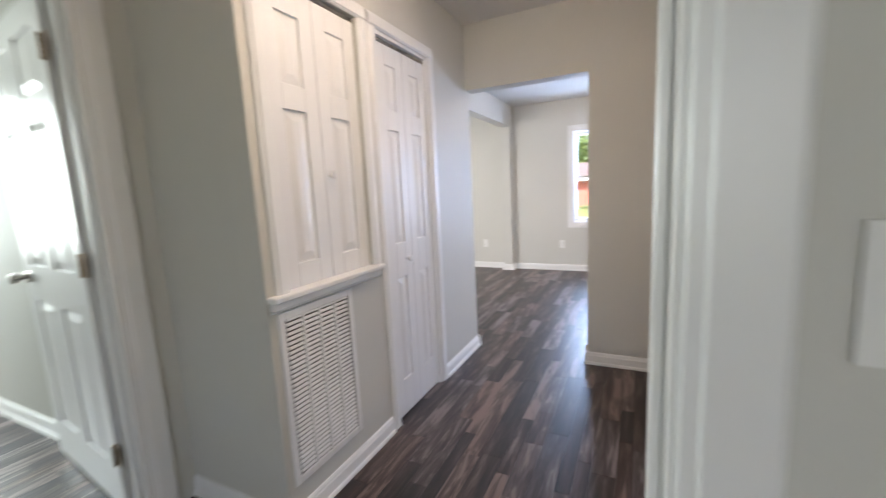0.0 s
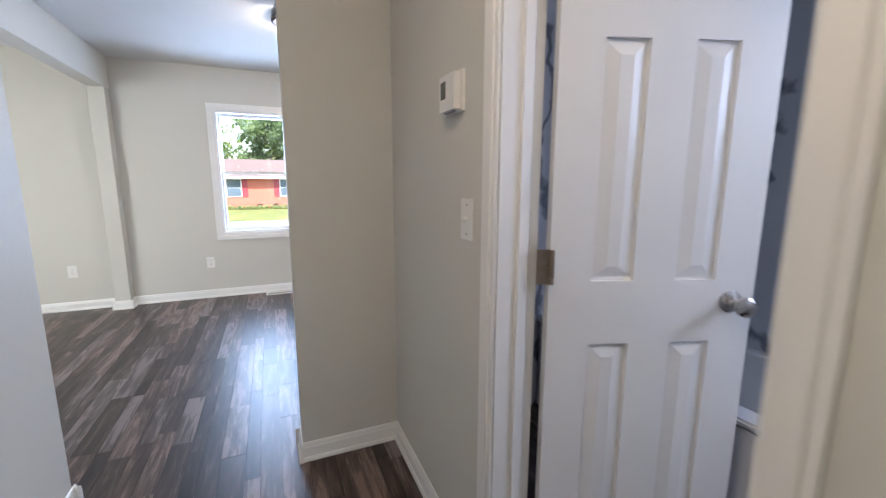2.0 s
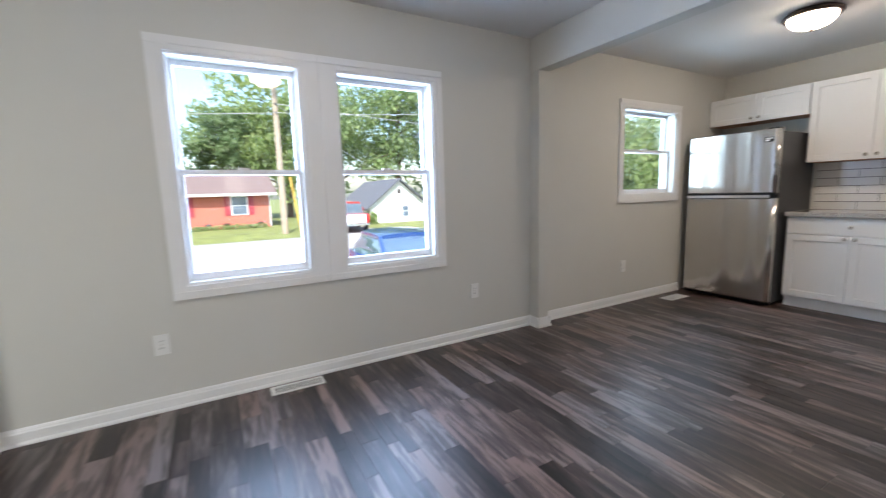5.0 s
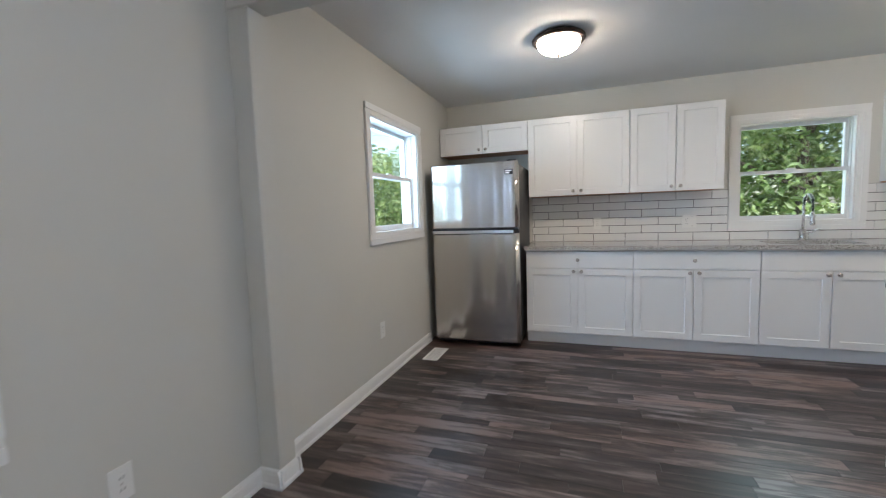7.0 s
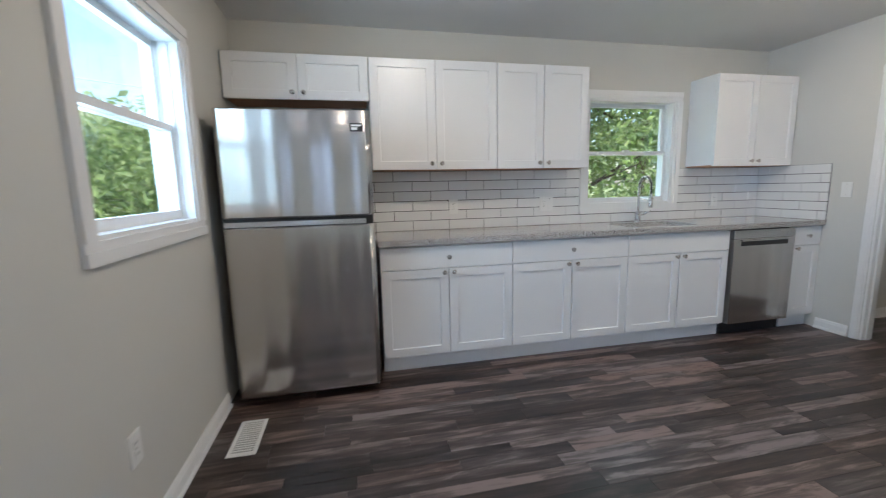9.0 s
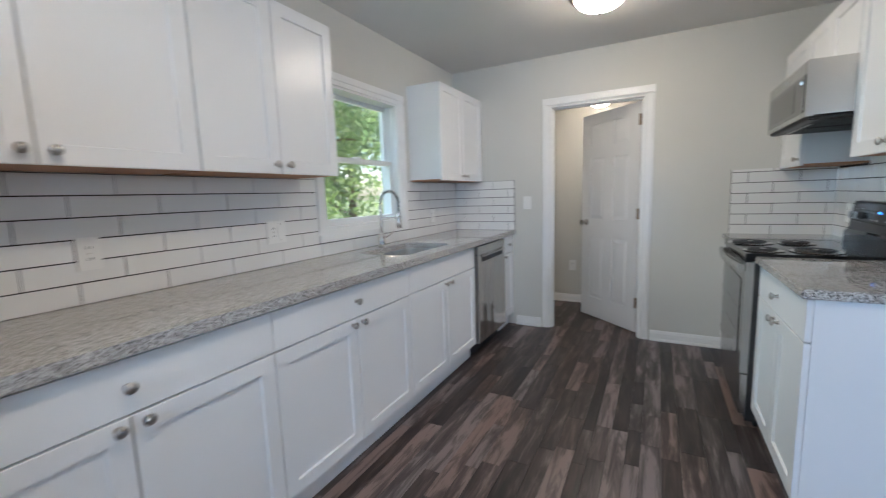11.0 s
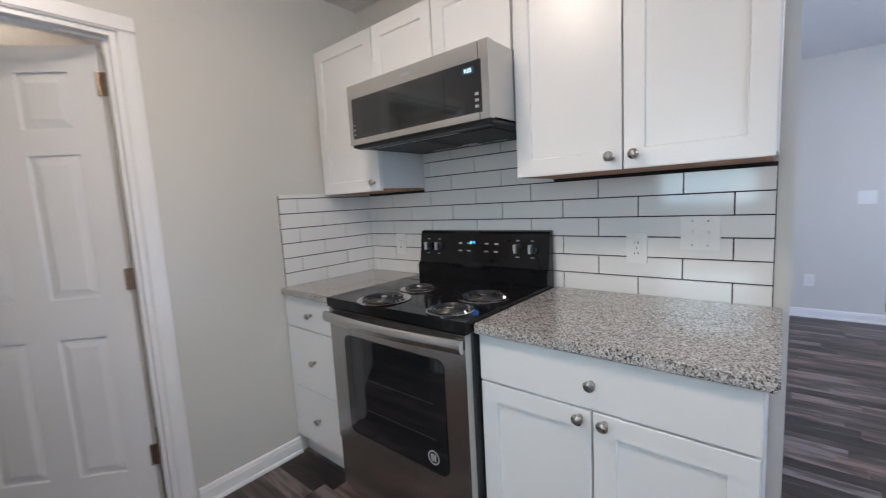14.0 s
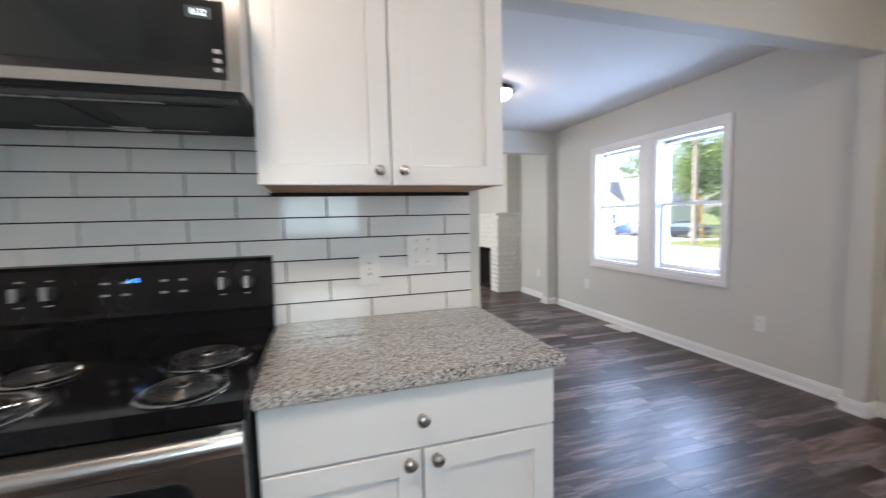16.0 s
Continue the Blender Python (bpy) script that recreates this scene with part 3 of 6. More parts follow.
def slab(w, h, t, cols, rows, stile, mid):
    """A moulded panel door leaf: width along x, thickness along y about 0, from z 0."""
    bm = bmesh.new()
    d = 0.011
    bx(bm, 0, -t / 2 + d, 0, w, t / 2 - d, h)
    cw = (w - 2 * stile - (cols - 1) * mid) / cols
    xs = [(stile + i * (cw + mid), stile + i * (cw + mid) + cw) for i in range(cols)]
    for s0, s1 in ((-t / 2, -t / 2 + d - 0.0003), (t / 2 - d + 0.0003, t / 2)):
        bx(bm, 0, s0, 0, stile, s1, h)
        bx(bm, w - stile, s0, 0, w, s1, h)
        for i in range(cols - 1):
            bx(bm, xs[i][1], s0, 0, xs[i + 1][0], s1, h)
        zs = [0] + [z for r in rows for z in r] + [h]
        for x0, x1 in xs:
            for b, tt in zip(zs[0::2], zs[1::2]):
                bx(bm, x0, s0, b, x1, s1, tt)
    for x0, x1 in xs:
        for b, tt in rows:
            g = 0.006
            frustum(bm, -t / 2 + d, -t / 2 + 0.001, x0 + g, b + g, x1 - g, tt - g, 0.033)
            frustum(bm, t / 2 - d, t / 2 - 0.001, x0 + g, b + g, x1 - g, tt - g, 0.033)
    return bm


def knob_bm(y, way, x, z, lever=False):
    bm = bmesh.new()
    lathe(bm, ((0.0, 0), (0.030, 0), (0.030, 0.005), (0.013, 0.012), (0.011, 0.030), (0.020, 0.040), (0.027, 0.052), (0.026, 0.062), (0.016, 0.070), (0.0, 0.071)), (x, y, z), (0, way, 0), 24)
    return bm


def hinge_bm(x, y, z, sx, sy):
    """A butt hinge: leaf on the edge and the barrel."""
    bm = bmesh.new()
    bx(bm, x, y - 0.002 * sy, z - 0.045, x + 0.034 * sx, y + 0.0015 * sy, z + 0.045)
    for k in range(5):
        cyl(bm, (x - 0.004 * sx, y + 0.006 * sy, z - 0.045 + k * 0.018), (x - 0.004 * sx, y + 0.006 * sy, z - 0.0285 + k * 0.018), 0.006, n=10)
    return bm


def panel_door(name, m, w, h, label, hinges=True, knob_label="satin nickel round door knob", hinge_side=-1):
    """A hinged six-panel door: local x from the hinge to the free edge."""
    root = thing(name, label, "door", m=m, kind="structure")
    part("door_leaf", slab(w, h, 0.035, 2, [(a * h / 2.0, b * h / 2.0) for a, b in SIX], 0.112, 0.115), DOORW, root, bevel=0.0015)
    kn = knob_bm(-0.0175, -1, w - 0.065, 0.93)
    part("door_knob", kn, NICKEL, root, knob_label, smooth=True)
    part("door_knob", knob_bm(0.0175, 1, w - 0.065, 0.93), NICKEL, root, knob_label, smooth=True)
    part("latch_plate", boxes((w - 0.0005, -0.012, 0.895, w + 0.0012, 0.012, 0.965)), NICKEL, root)
    for z in (0.26, 1.03, 1.80):
        part("hinge", hinge_bm(0.0, hinge_side * 0.0175, z, -1, hinge_side), BRASS, root, "antique metal butt hinge", bevel=0.0006)
    return root


# bathroom door, opened inwards
casing("casing_bath", 'y', 0.85, -1, 1.960, 2.573, 2.03)
jamb('y', 0.8505, 0.9695, 1.945, 2.588, 2.03, stop=(0.905, 0.935))
panel_door("door_bath", pose(0.985, 2.546, 0.012, 0, 0, -19), 0.560, 2.0, "white six-panel door standing open into the bathroom", hinge_side=-1)
# bedroom door beside the closets
casing("casing_alcove", 'y', -1.0, 1, 0.55, 1.42, 2.03, w=0.085)
jamb('y', -1.1295, -1.0005, 0.55, 1.42, 2.03, stop=(-1.08, -1.045))
panel_door("door_bedroom", pose(-1.145, 1.400, 0.012, 0, 0, 172.5), 0.83, 2.0, "white six-panel door standing wide open into a bedroom", hinge_side=1)
# doorway at the south end of the hall
lining = thing("door_jamb_south", "white painted door lining, stop and casing", "door jamb", at=(0.75, 1.0, 0), kind="structure")
part("lining", boxes((0.735, 0.9405, 0, 0.7525, 1.0595, 2.029)), TRIM, lining, bevel=0.001)
part("stop", boxes((0.724, 0.982, 0, 0.7345, 1.018, 2.029)), TRIM, lining, bevel=0.002)
for y0, y1, y2 in ((0.9395, 0.929, 0.923), (1.0605, 1.071, 1.077)):
    part("side_casing", boxes((0.740, y0, 0, 0.802, y1, 2.09), (0.752, y1, 0, 0.798, y2, 2.09)), TRIM, lining, bevel=0.003)
strike = solid("strike_plate", boxes((0.7330, 0.944, 0.885, 0.7348, 0.980, 0.955)), NICKEL, "satin nickel strike plate in the door jamb", "strike plate", bevel=0.0008)
# utility room door, opened away from the kitchen
casing("casing_utility", 'x', 2.09, 1, 3.670, 4.425, 1.985)
jamb('x', 1.9805, 2.0895, 3.670, 4.425, 1.985, stop=(2.02, 2.055))
panel_door("door_utility", pose(3.700, 1.966, 0.012, 0, 0, -42), 0.705, 1.945, "white six-panel door standing half open into the utility room", hinge_side=1)


# closet bifolds
def bifold(name, m, w, h, rows, label, knob_leaf, knob_z):
    root = thing(name, label, "closet door", m=m, kind="structure")
    half = w / 2
    for i in range(2):
        bm = slab(half - 0.003, h, 0.032, 1, rows, 0.072, 0.0)
        bmesh.ops.translate(bm, verts=bm.verts, vec=(i * half, 0, 0))
        part("door_leaf", bm, DOORW, root, bevel=0.0015)
    bm = lathe(bmesh.new(), ((0.0, 0), (0.008, 0), (0.008, 0.012), (0.016, 0.018), (0.018, 0.026), (0.012, 0.033), (0.0, 0.034)), (half + knob_leaf, -0.016, knob_z), (0, -1, 0), 18)
    part("closet_knob", bm, TRIM, root, "small white round knob", smooth=True)
    part("track", boxes((0, -0.016, h + 0.004, w, 0.016, h + 0.018)), NICKEL, root, "metal bifold track")
    return root


casing("casing_closet_short", 'y', -0.44, 1, 1.685, 2.215, 2.03, bottom=0.90, label="white painted closet casing")
casing("casing_closet_tall", 'y', -0.44, 1, 2.355, 2.885, 2.03, label="white painted closet casing")
jamb('y', -0.5595, -0.4405, 2.355, 2.885, 2.03)
bifold("door_closet_short", pose(-0.468, 1.690, 0.915, 0, 0, 90), 0.520, 1.09, ((0.09, 0.66), (0.75, 1.00)), "short white four-panel bifold closet door above a return grille", 0.024, 0.425)
bifold("door_closet_tall", pose(-0.468, 2.376, 0.012, 0, 0, 90), 0.488, 1.975, ((0.20, 0.78), (0.97, 1.56), (1.66, 1.88)), "tall white panelled bifold closet door", -0.068, 0.876)
sill = thing("closet_sill", "white moulded sill below the short closet door", "sill", at=(-0.44, 1.91, 0.83), kind="structure")
part("sill_board", boxes((-0.56, 1.587, 0.892, -0.395, 2.258, 0.914)), TRIM, sill, bevel=0.004)
part("apron", boxes((-0.4395, 1.590, 0.862, -0.412, 2.252, 0.8915), (-0.4395, 1.590, 0.852, -0.424, 2.252, 0.8615)), TRIM, sill, bevel=0.005)


def return_grille():
    root = thing("return_air_grille", "large white louvred return air grille in the closet wall", "air grille", at=(-0.44, 1.80, 0.17))
    y0, y1, z0, z1 = 1.618, 2.028, 0.170, 0.846
    fr = boxes((-0.4395, y0, z0, -0.428, y0 + 0.028, z1), (-0.4395, y1 - 0.028, z0, -0.428, y1, z1), (-0.4395, y0 + 0.028, z0, -0.428, y1 - 0.028, z0 + 0.028), (-0.4395, y0 + 0.028, z1 - 0.028, -0.428, y1 - 0.028, z1))
    part("frame", fr, TRIM, root, bevel=0.002)
    # Dark sheet behind the slats stands in for the shade inside the duct.
    part("shade_backing", boxes((-0.4396, y0 + 0.02, z0 + 0.02, -0.4385, y1 - 0.02, z1 - 0.02)), mat("duct_shadow", (0.05, 0.047, 0.043), 0.8), root)
    n = 4
    cw = (y1 - y0 - 0.056) / n
    for i in range(1, n):
        c = y0 + 0.028 + i * cw
        part("mullion", boxes((-0.4384, c - 0.007, z0 + 0.028, -0.4285, c + 0.007, z1 - 0.028)), TRIM, root, bevel=0.001)
    rows = 34
    dz = (z1 - z0 - 0.056) / rows
    for i in range(rows):
        z = z0 + 0.028 + i * dz
        bm = bmesh.new()
        for c in range(n):
            a, b = y0 + 0.028 + c * cw + 0.007, y0 + 0.028 + (c + 1) * cw - 0.007
            v = [bm.verts.new(p) for p in ((-0.437, a, z + dz * 0.95), (-0.437, b, z + dz * 0.95), (-0.4295, b, z + dz * 0.52), (-0.4295, a, z + dz * 0.52),
                                           (-0.437, a, z + dz * 1.05), (-0.437, b, z + dz * 1.05), (-0.4295, b, z + dz * 0.68), (-0.4295, a, z + dz * 0.68))]
            for f in ((0, 3, 2, 1), (4, 5, 6, 7), (0, 1, 5, 4), (1, 2, 6, 5), (2, 3, 7, 6), (3, 0, 4, 7)):
                bm.faces.new([v[j] for j in f])
        part("slat", bm, TRIM, root)


return_grille()


def sash_window(name, m, w, h, label, rail=0.5, mid_casing=(0.072, 0.072), skirt=True, stool=False):
    """A white vinyl double-hung window: local x across, y 0 at the inner wall face and outwards, z 0 at the opening's foot."""
    root = thing(name, label, "window", m=m, kind="structure")
    cl, cr = mid_casing
    c = 0.072
    for nm, r in (("side_casing", (-cl, 0, 0, h)), ("side_casing", (w, w + cr, 0, h)), ("head_casing", (-cl, w + cr, h, h + c)), ("sill_casing", (-cl, w + cr, -c, 0))):
        x0, x1, z0, z1 = r
        bm = bmesh.new()
        bx(bm, x0, -0.012, z0, x1, -0.0006, z1)
        if nm == "side_casing":
            bx(bm, x0 + (0.0 if x0 < 0 else 0.03), -0.020, z0, x1 - (0.03 if x0 < 0 else 0.0), -0.0125, z1)
        elif nm == "head_casing":
            bx(bm, x0, -0.020, z0 + 0.03, x1, -0.0125, z1)
        else:
            bx(bm, x0, -0.020, z0, x1, -0.0125, z1 - 0.03)
        part(nm, bm, TRIM, root, bevel=0.004)
    d = 0.16
    bm = boxes((0, 0, 0, 0.014, d, h), (w - 0.014, 0, 0, w, d, h), (0.014, 0, h - 0.014, w - 0.014, d, h), (0.014, 0, 0, w - 0.014, d, 0.016))
    bx(bm, 0.014, 0.045, 0.016, 0.020, 0.058, h - 0.014)
    bx(bm, w - 0.020, 0.045, 0.016, w - 0.014, 0.058, h - 0.014)
    bx(bm, 0.014, 0.092, 0.016, 0.020, 0.105, h - 0.014)
    bx(bm, w - 0.020, 0.092, 0.016, w - 0.014, 0.105, h - 0.014)
    part("window_frame", bm, TRIM, root, bevel=0.0015)
    zr = h * rail
    s = 0.024
    for nm, y, b, t in (("lower_sash", 0.060, 0.0165, zr + 0.018), ("upper_sash", 0.028 + 0.078, zr - 0.012, h - 0.0145)):
        y0, y1 = (y, y + 0.030) if nm == "upper_sash" else (0.060, 0.090)
        bot = 0.042 if nm == "lower_sash" else 0.030
        bm = boxes((0.0145, y0, b, 0.0145 + s, y1, t), (w - 0.0145 - s, y0, b, w - 0.0145, y1, t), (0.0145 + s, y0, b, w - 0.0145 - s, y1, b + bot), (0.0145 + s, y0, t - 0.030, w - 0.0145 - s, y1, t))
        sash = part(nm, bm, TRIM, root, bevel=0.003)
        pane = part("pane", boxes((0.0145 + s - 0.003, y0 + 0.012, b + bot - 0.003, w - 0.0145 - s + 0.003, y0 + 0.016, t - 0.027)), PANE, sash, "clear window glass")
        pane.visible_shadow = False
    part("sash_lock", boxes((w / 2 - 0.03, 0.062, zr + 0.0185, w / 2 + 0.03, 0.088, zr + 0.030)), PLASTIC, root, bevel=0.004)
    return root


sash_window("window_1", pose(-0.135, 6.645, 0.70), 0.695, 1.27, "white vinyl double-hung window facing the street", mid_casing=(0.072, 0.109))
sash_window("window_2", pose(0.780, 6.645, 0.70), 0.695, 1.27, "white vinyl double-hung window facing the street", mid_casing=(0.109, 0.072))
sash_window("window_3", pose(3.585, 6.645, 1.10), 0.85, 0.855, "small white double-hung kitchen window with trees outside", rail=0.52)
sash_window("window_4", pose(5.36, 3.900, 1.06, 0, 0, -90), 0.835, 0.885, "white double-hung window over the kitchen sink", rail=0.50)


# ---- kitchen ----
def shaker(x0, x1, z0, z1, rail=0.057):
    """A recessed-panel front, its face at y 0, 19 mm thick."""
    g, d, b = 0.0015, 0.019, 0.0015
    x0, x1, z0, z1 = x0 + g, x1 - g, z0 + g, z1 - g
    bm = bmesh.new()

    def ring(e, y):
        return [bm.verts.new(p) for p in ((x0 + e, y, z0 + e), (x1 - e, y, z0 + e), (x1 - e, y, z1 - e), (x0 + e, y, z1 - e))]
    rs = [ring(0, d), ring(0, b), ring(b, 0), ring(rail, 0), ring(rail + 0.003, 0.009)]
    for u, v in zip(rs, rs[1:]):
        for i in range(4):
            bm.faces.new((u[i], u[(i + 1) % 4], v[(i + 1) % 4], v[i]))
    bm.faces.new(rs[-1])
    bm.faces.new(rs[0][::-1])
    return bm


def cab_knob(x, z, parent):
    bm = lathe(bmesh.new(), ((0.0, 0), (0.009, 0), (0.0065, 0.006), (0.0055, 0.012), (0.010, 0.017), (0.0155, 0.021), (0.0155, 0.025), (0.010, 0.030), (0.0, 0.0315)), (x, -0.0003, z), (0, -1, 0), 18)
    part("knob", bm, NICKEL, parent, "satin nickel knob", smooth=True)


def base_cabinet(name, m, w, depth, label, layout, top=0.868, group="base cabinets"):
    """layout: 'drawer2' drawer over two doors, 'false2' fixed front over two doors, 'drawer1' drawer over one door, 'drawers3'."""
    root = thing(name, label, "cabinet", m=m, group=group)
    sink = layout == "false2"     # open above for the bowl
    part("body", boxes((0.0005, 0.020, 0.10, w - 0.0005, depth, 0.66 if sink else top)), CAB, root, bevel=0.001)
    if sink:
        part("front_rail", boxes((0.0005, 0.020, 0.661, w - 0.0005, 0.040, top)), CAB, root, bevel=0.001)
        for x in (0.0005, w - 0.018):
            part("side_panel", boxes((x, 0.0405, 0.661, x + 0.0175, depth, top)), CAB, root, bevel=0.001)
    part("toe_kick", boxes((0.0005, 0.055, 0.0, w - 0.0005, 0.070, 0.0995)), CAB, root)
    if layout == "drawers3":
        for a, b in ((0.705, 0.858), (0.395, 0.70), (0.112, 0.39)):
            d = part("drawer_front", boxes((0.003, 0, a, w - 0.003, 0.019, b)), CAB, root, bevel=0.002)
            cab_knob(w / 2, (a + b) / 2, d)
        return root
    d = part("drawer_front", boxes((0.003, 0, 0.712, w - 0.003, 0.019, 0.858)), CAB, root, bevel=0.002)
    if layout != "false2":
        cab_knob(w / 2, 0.785, d)
    n = 1 if layout == "drawer1" else 2
    for i in range(n):
        x0, x1 = 0.0015 + i * (w / n), (i + 1) * w / n - 0.0015
        d = part("door", shaker(x0, x1, 0.112, 0.706), CAB, root)
        cab_knob((x1 - 0.032 if i == 0 else x0 + 0.032) if n == 2 else x0 + 0.035, 0.682, d)
    return root


def wall_cabinet(name, m, w, depth, z0, z1, label, doors=2, knobs=True):
    root = thing(name, label, "cabinet", m=m, group="wall cabinets")
    part("body", boxes((0.0005, 0.020, z0 + 0.012, w - 0.0005, depth, z1)), CAB, root, bevel=0.001)
    part("underside", boxes((0.012, 0.022, z0 + 0.001, w - 0.012, depth, z0 + 0.0115)), WOODU, root, "raw brown plywood underside")
    for i in range(doors):
        x0, x1 = 0.0015 + i * (w / doors), (i + 1) * w / doors - 0.0015
        d = part("door", shaker(x0, x1, z0, z1), CAB, root)
        if knobs:
            cab_knob((x1 - 0.034 if i == 0 else x0 + 0.034) if doors == 2 else x1 - 0.04, z0 + 0.042, d)
    return root


def east(y):
    return pose(4.765, y, 0, 0, 0, -90)


def east_up(y):
    return pose(5.065, y, 0, 0, 0, -90)


def west(y, x=3.11):
    return pose(x, y, 0, 0, 0, 90)


base_cabinet("base_cabinet", east(5.725), 0.907, 0.593, "white shaker base cabinet with one drawer and two doors", "drawer2")
base_cabinet("base_cabinet", east(4.818), 0.910, 0.593, "white shaker base cabinet with one drawer and two doors", "drawer2")
base_cabinet("base_cabinet", east(3.908), 0.900, 0.593, "white shaker sink base with a fixed front and two doors", "false2")
base_cabinet("base_cabinet", east(2.378), 0.286, 0.593, "narrow white shaker base cabinet beside the dishwasher", "drawer1")
base_cabinet("base_cabinet", west(3.297), 0.722, 0.608, "white shaker base cabinet beside the range", "drawer2", top=0.8655)
base_cabinet("base_cabinet", west(2.094), 0.455, 0.608, "narrow white cabinet with three drawers beside the range", "drawers3", top=0.8655)
wall_cabinet("wall_cabinet", east_up(6.637), 0.905, 0.293, 1.826, 2.112, "short white shaker wall cabinet above the refrigerator")
wall_cabinet("wall_cabinet", east_up(5.730), 0.908, 0.293, 1.367, 2.112, "white shaker wall cabinet with two doors")
wall_cabinet("wall_cabinet", east_up(4.820), 0.735, 0.293, 1.367, 2.112, "white shaker wall cabinet with two doors next to the window")
wall_cabinet("wall_cabinet", east_up(2.915), 0.822, 0.293, 1.367, 2.112, "white shaker wall cabinet in the corner by the window")
wall_cabinet("wall_cabinet", west(2.094, 2.82), 0.462, 0.318, 1.355, 2.10, "narrow white shaker wall cabinet beside the microwave", doors=1)
wall_cabinet("wall_cabinet", west(2.558, 2.82), 0.728, 0.318, 1.803, 2.10, "short white shaker wall cabinet above the microwave", knobs=False)
wall_cabinet("wall_cabinet", west(3.290, 2.82), 0.730, 0.318, 1.355, 2.10, "white shaker wall cabinet with two doors at the wall's end")


# worktops
def worktop_east():
    t, z = 0.038, 0.906
    sx0, sx1, sy0, sy1 = 4.865, 5.225, 3.19, 3.79
    bm = bmesh.new()
    outer = [(4.738, 2.094), (5.356, 2.094), (5.356, 5.735), (4.738, 5.735)]
    r = 0.07
    inner = []
    for cx, cy, a0 in ((sx1 - r, sy1 - r, 0), (sx0 + r, sy1 - r, 90), (sx0 + r, sy0 + r, 180), (sx1 - r, sy0 + r, 270)):
        for k in range(7):
            a = radians(a0 + k * 15)
            inner.append((cx + r * math.cos(a), cy + r * math.sin(a)))
    for zz in (z, z - t):
        vo = [bm.verts.new((x, y, zz)) for x, y in outer]
        vi = [bm.verts.new((x, y, zz)) for x, y in inner]
        ed = [bm.edges.new((vo[i], vo[(i + 1) % 4])) for i in range(4)] + [bm.edges.new((vi[i], vi[(i + 1) % len(vi)])) for i in range(len(vi))]
        bmesh.ops.triangle_fill(bm, use_beauty=True, edges=ed)
        if zz == z:
            to, ti = vo, vi
        else:
            for i in range(4):
                bm.faces.new((to[i], to[(i + 1) % 4], vo[(i + 1) % 4], vo[i]))
            for i in range(len(vi)):
                bm.faces.new((ti[i], ti[(i + 1) % len(vi)], vi[(i + 1) % len(vi)], vi[i]))
    top = solid("worktop", bm, GRAN, "long speckled grey granite worktop with a sink cut-out", "worktop", group="worktops", bevel=0.004, segs=2)
    return top


worktop_east()
solid("worktop", boxes((2.5125, 3.292, 0.866, 3.132, 4.043, 0.899)), GRAN, "speckled grey granite worktop at the wall's end", "worktop", group="worktops", bevel=0.005, segs=2)
solid("worktop", boxes((2.5125, 2.102, 0.866, 3.132, 2.553, 0.899)), GRAN, "short speckled grey granite worktop in the corner", "worktop", group="worktops", bevel=0.005, segs=2)


def sink():
    root = thing("kitchen_sink", "undermount stainless steel single-bowl kitchen sink", "sink", at=(5.045, 3.49, 0.68))
    bm = bmesh.new()

    def ring(x0, x1, y0, y1, r, z):
        out = []
        for cx, cy, a0 in ((x1 - r, y1 - r, 0), (x0 + r, y1 - r, 90), (x0 + r, y0 + r, 180), (x1 - r, y0 + r, 270)):
            for k in range(7):
                a = radians(a0 + k * 15)
                out.append(bm.verts.new((cx + r * math.cos(a), cy + r * math.sin(a), z)))
        return out
    rs = [ring(4.845, 5.245, 3.17, 3.81, 0.08, 0.8665), ring(4.870, 5.220, 3.195, 3.785, 0.065, 0.8665), ring(4.874, 5.216, 3.199, 3.781, 0.06, 0.72), ring(4.90, 5.19, 3.225, 3.755, 0.05, 0.695)]
    for a, b in zip(rs, rs[1:]):
        for i in range(len(a)):
            bm.faces.new((a[i], a[(i + 1) % len(a)], b[(i + 1) % len(a)], b[i]))
    bm.faces.new(rs[-1])
    part("bowl", bm, SINKM, root, smooth=True)
    part("drain", lathe(bmesh.new(), ((0.0, 0.004), (0.02, 0.004), (0.038, 0.0055), (0.044, 0.003), (0.045, 0.0)), (5.045, 3.49, 0.6955)), CHROME, root, "chrome drain ring", smooth=True)


sink()


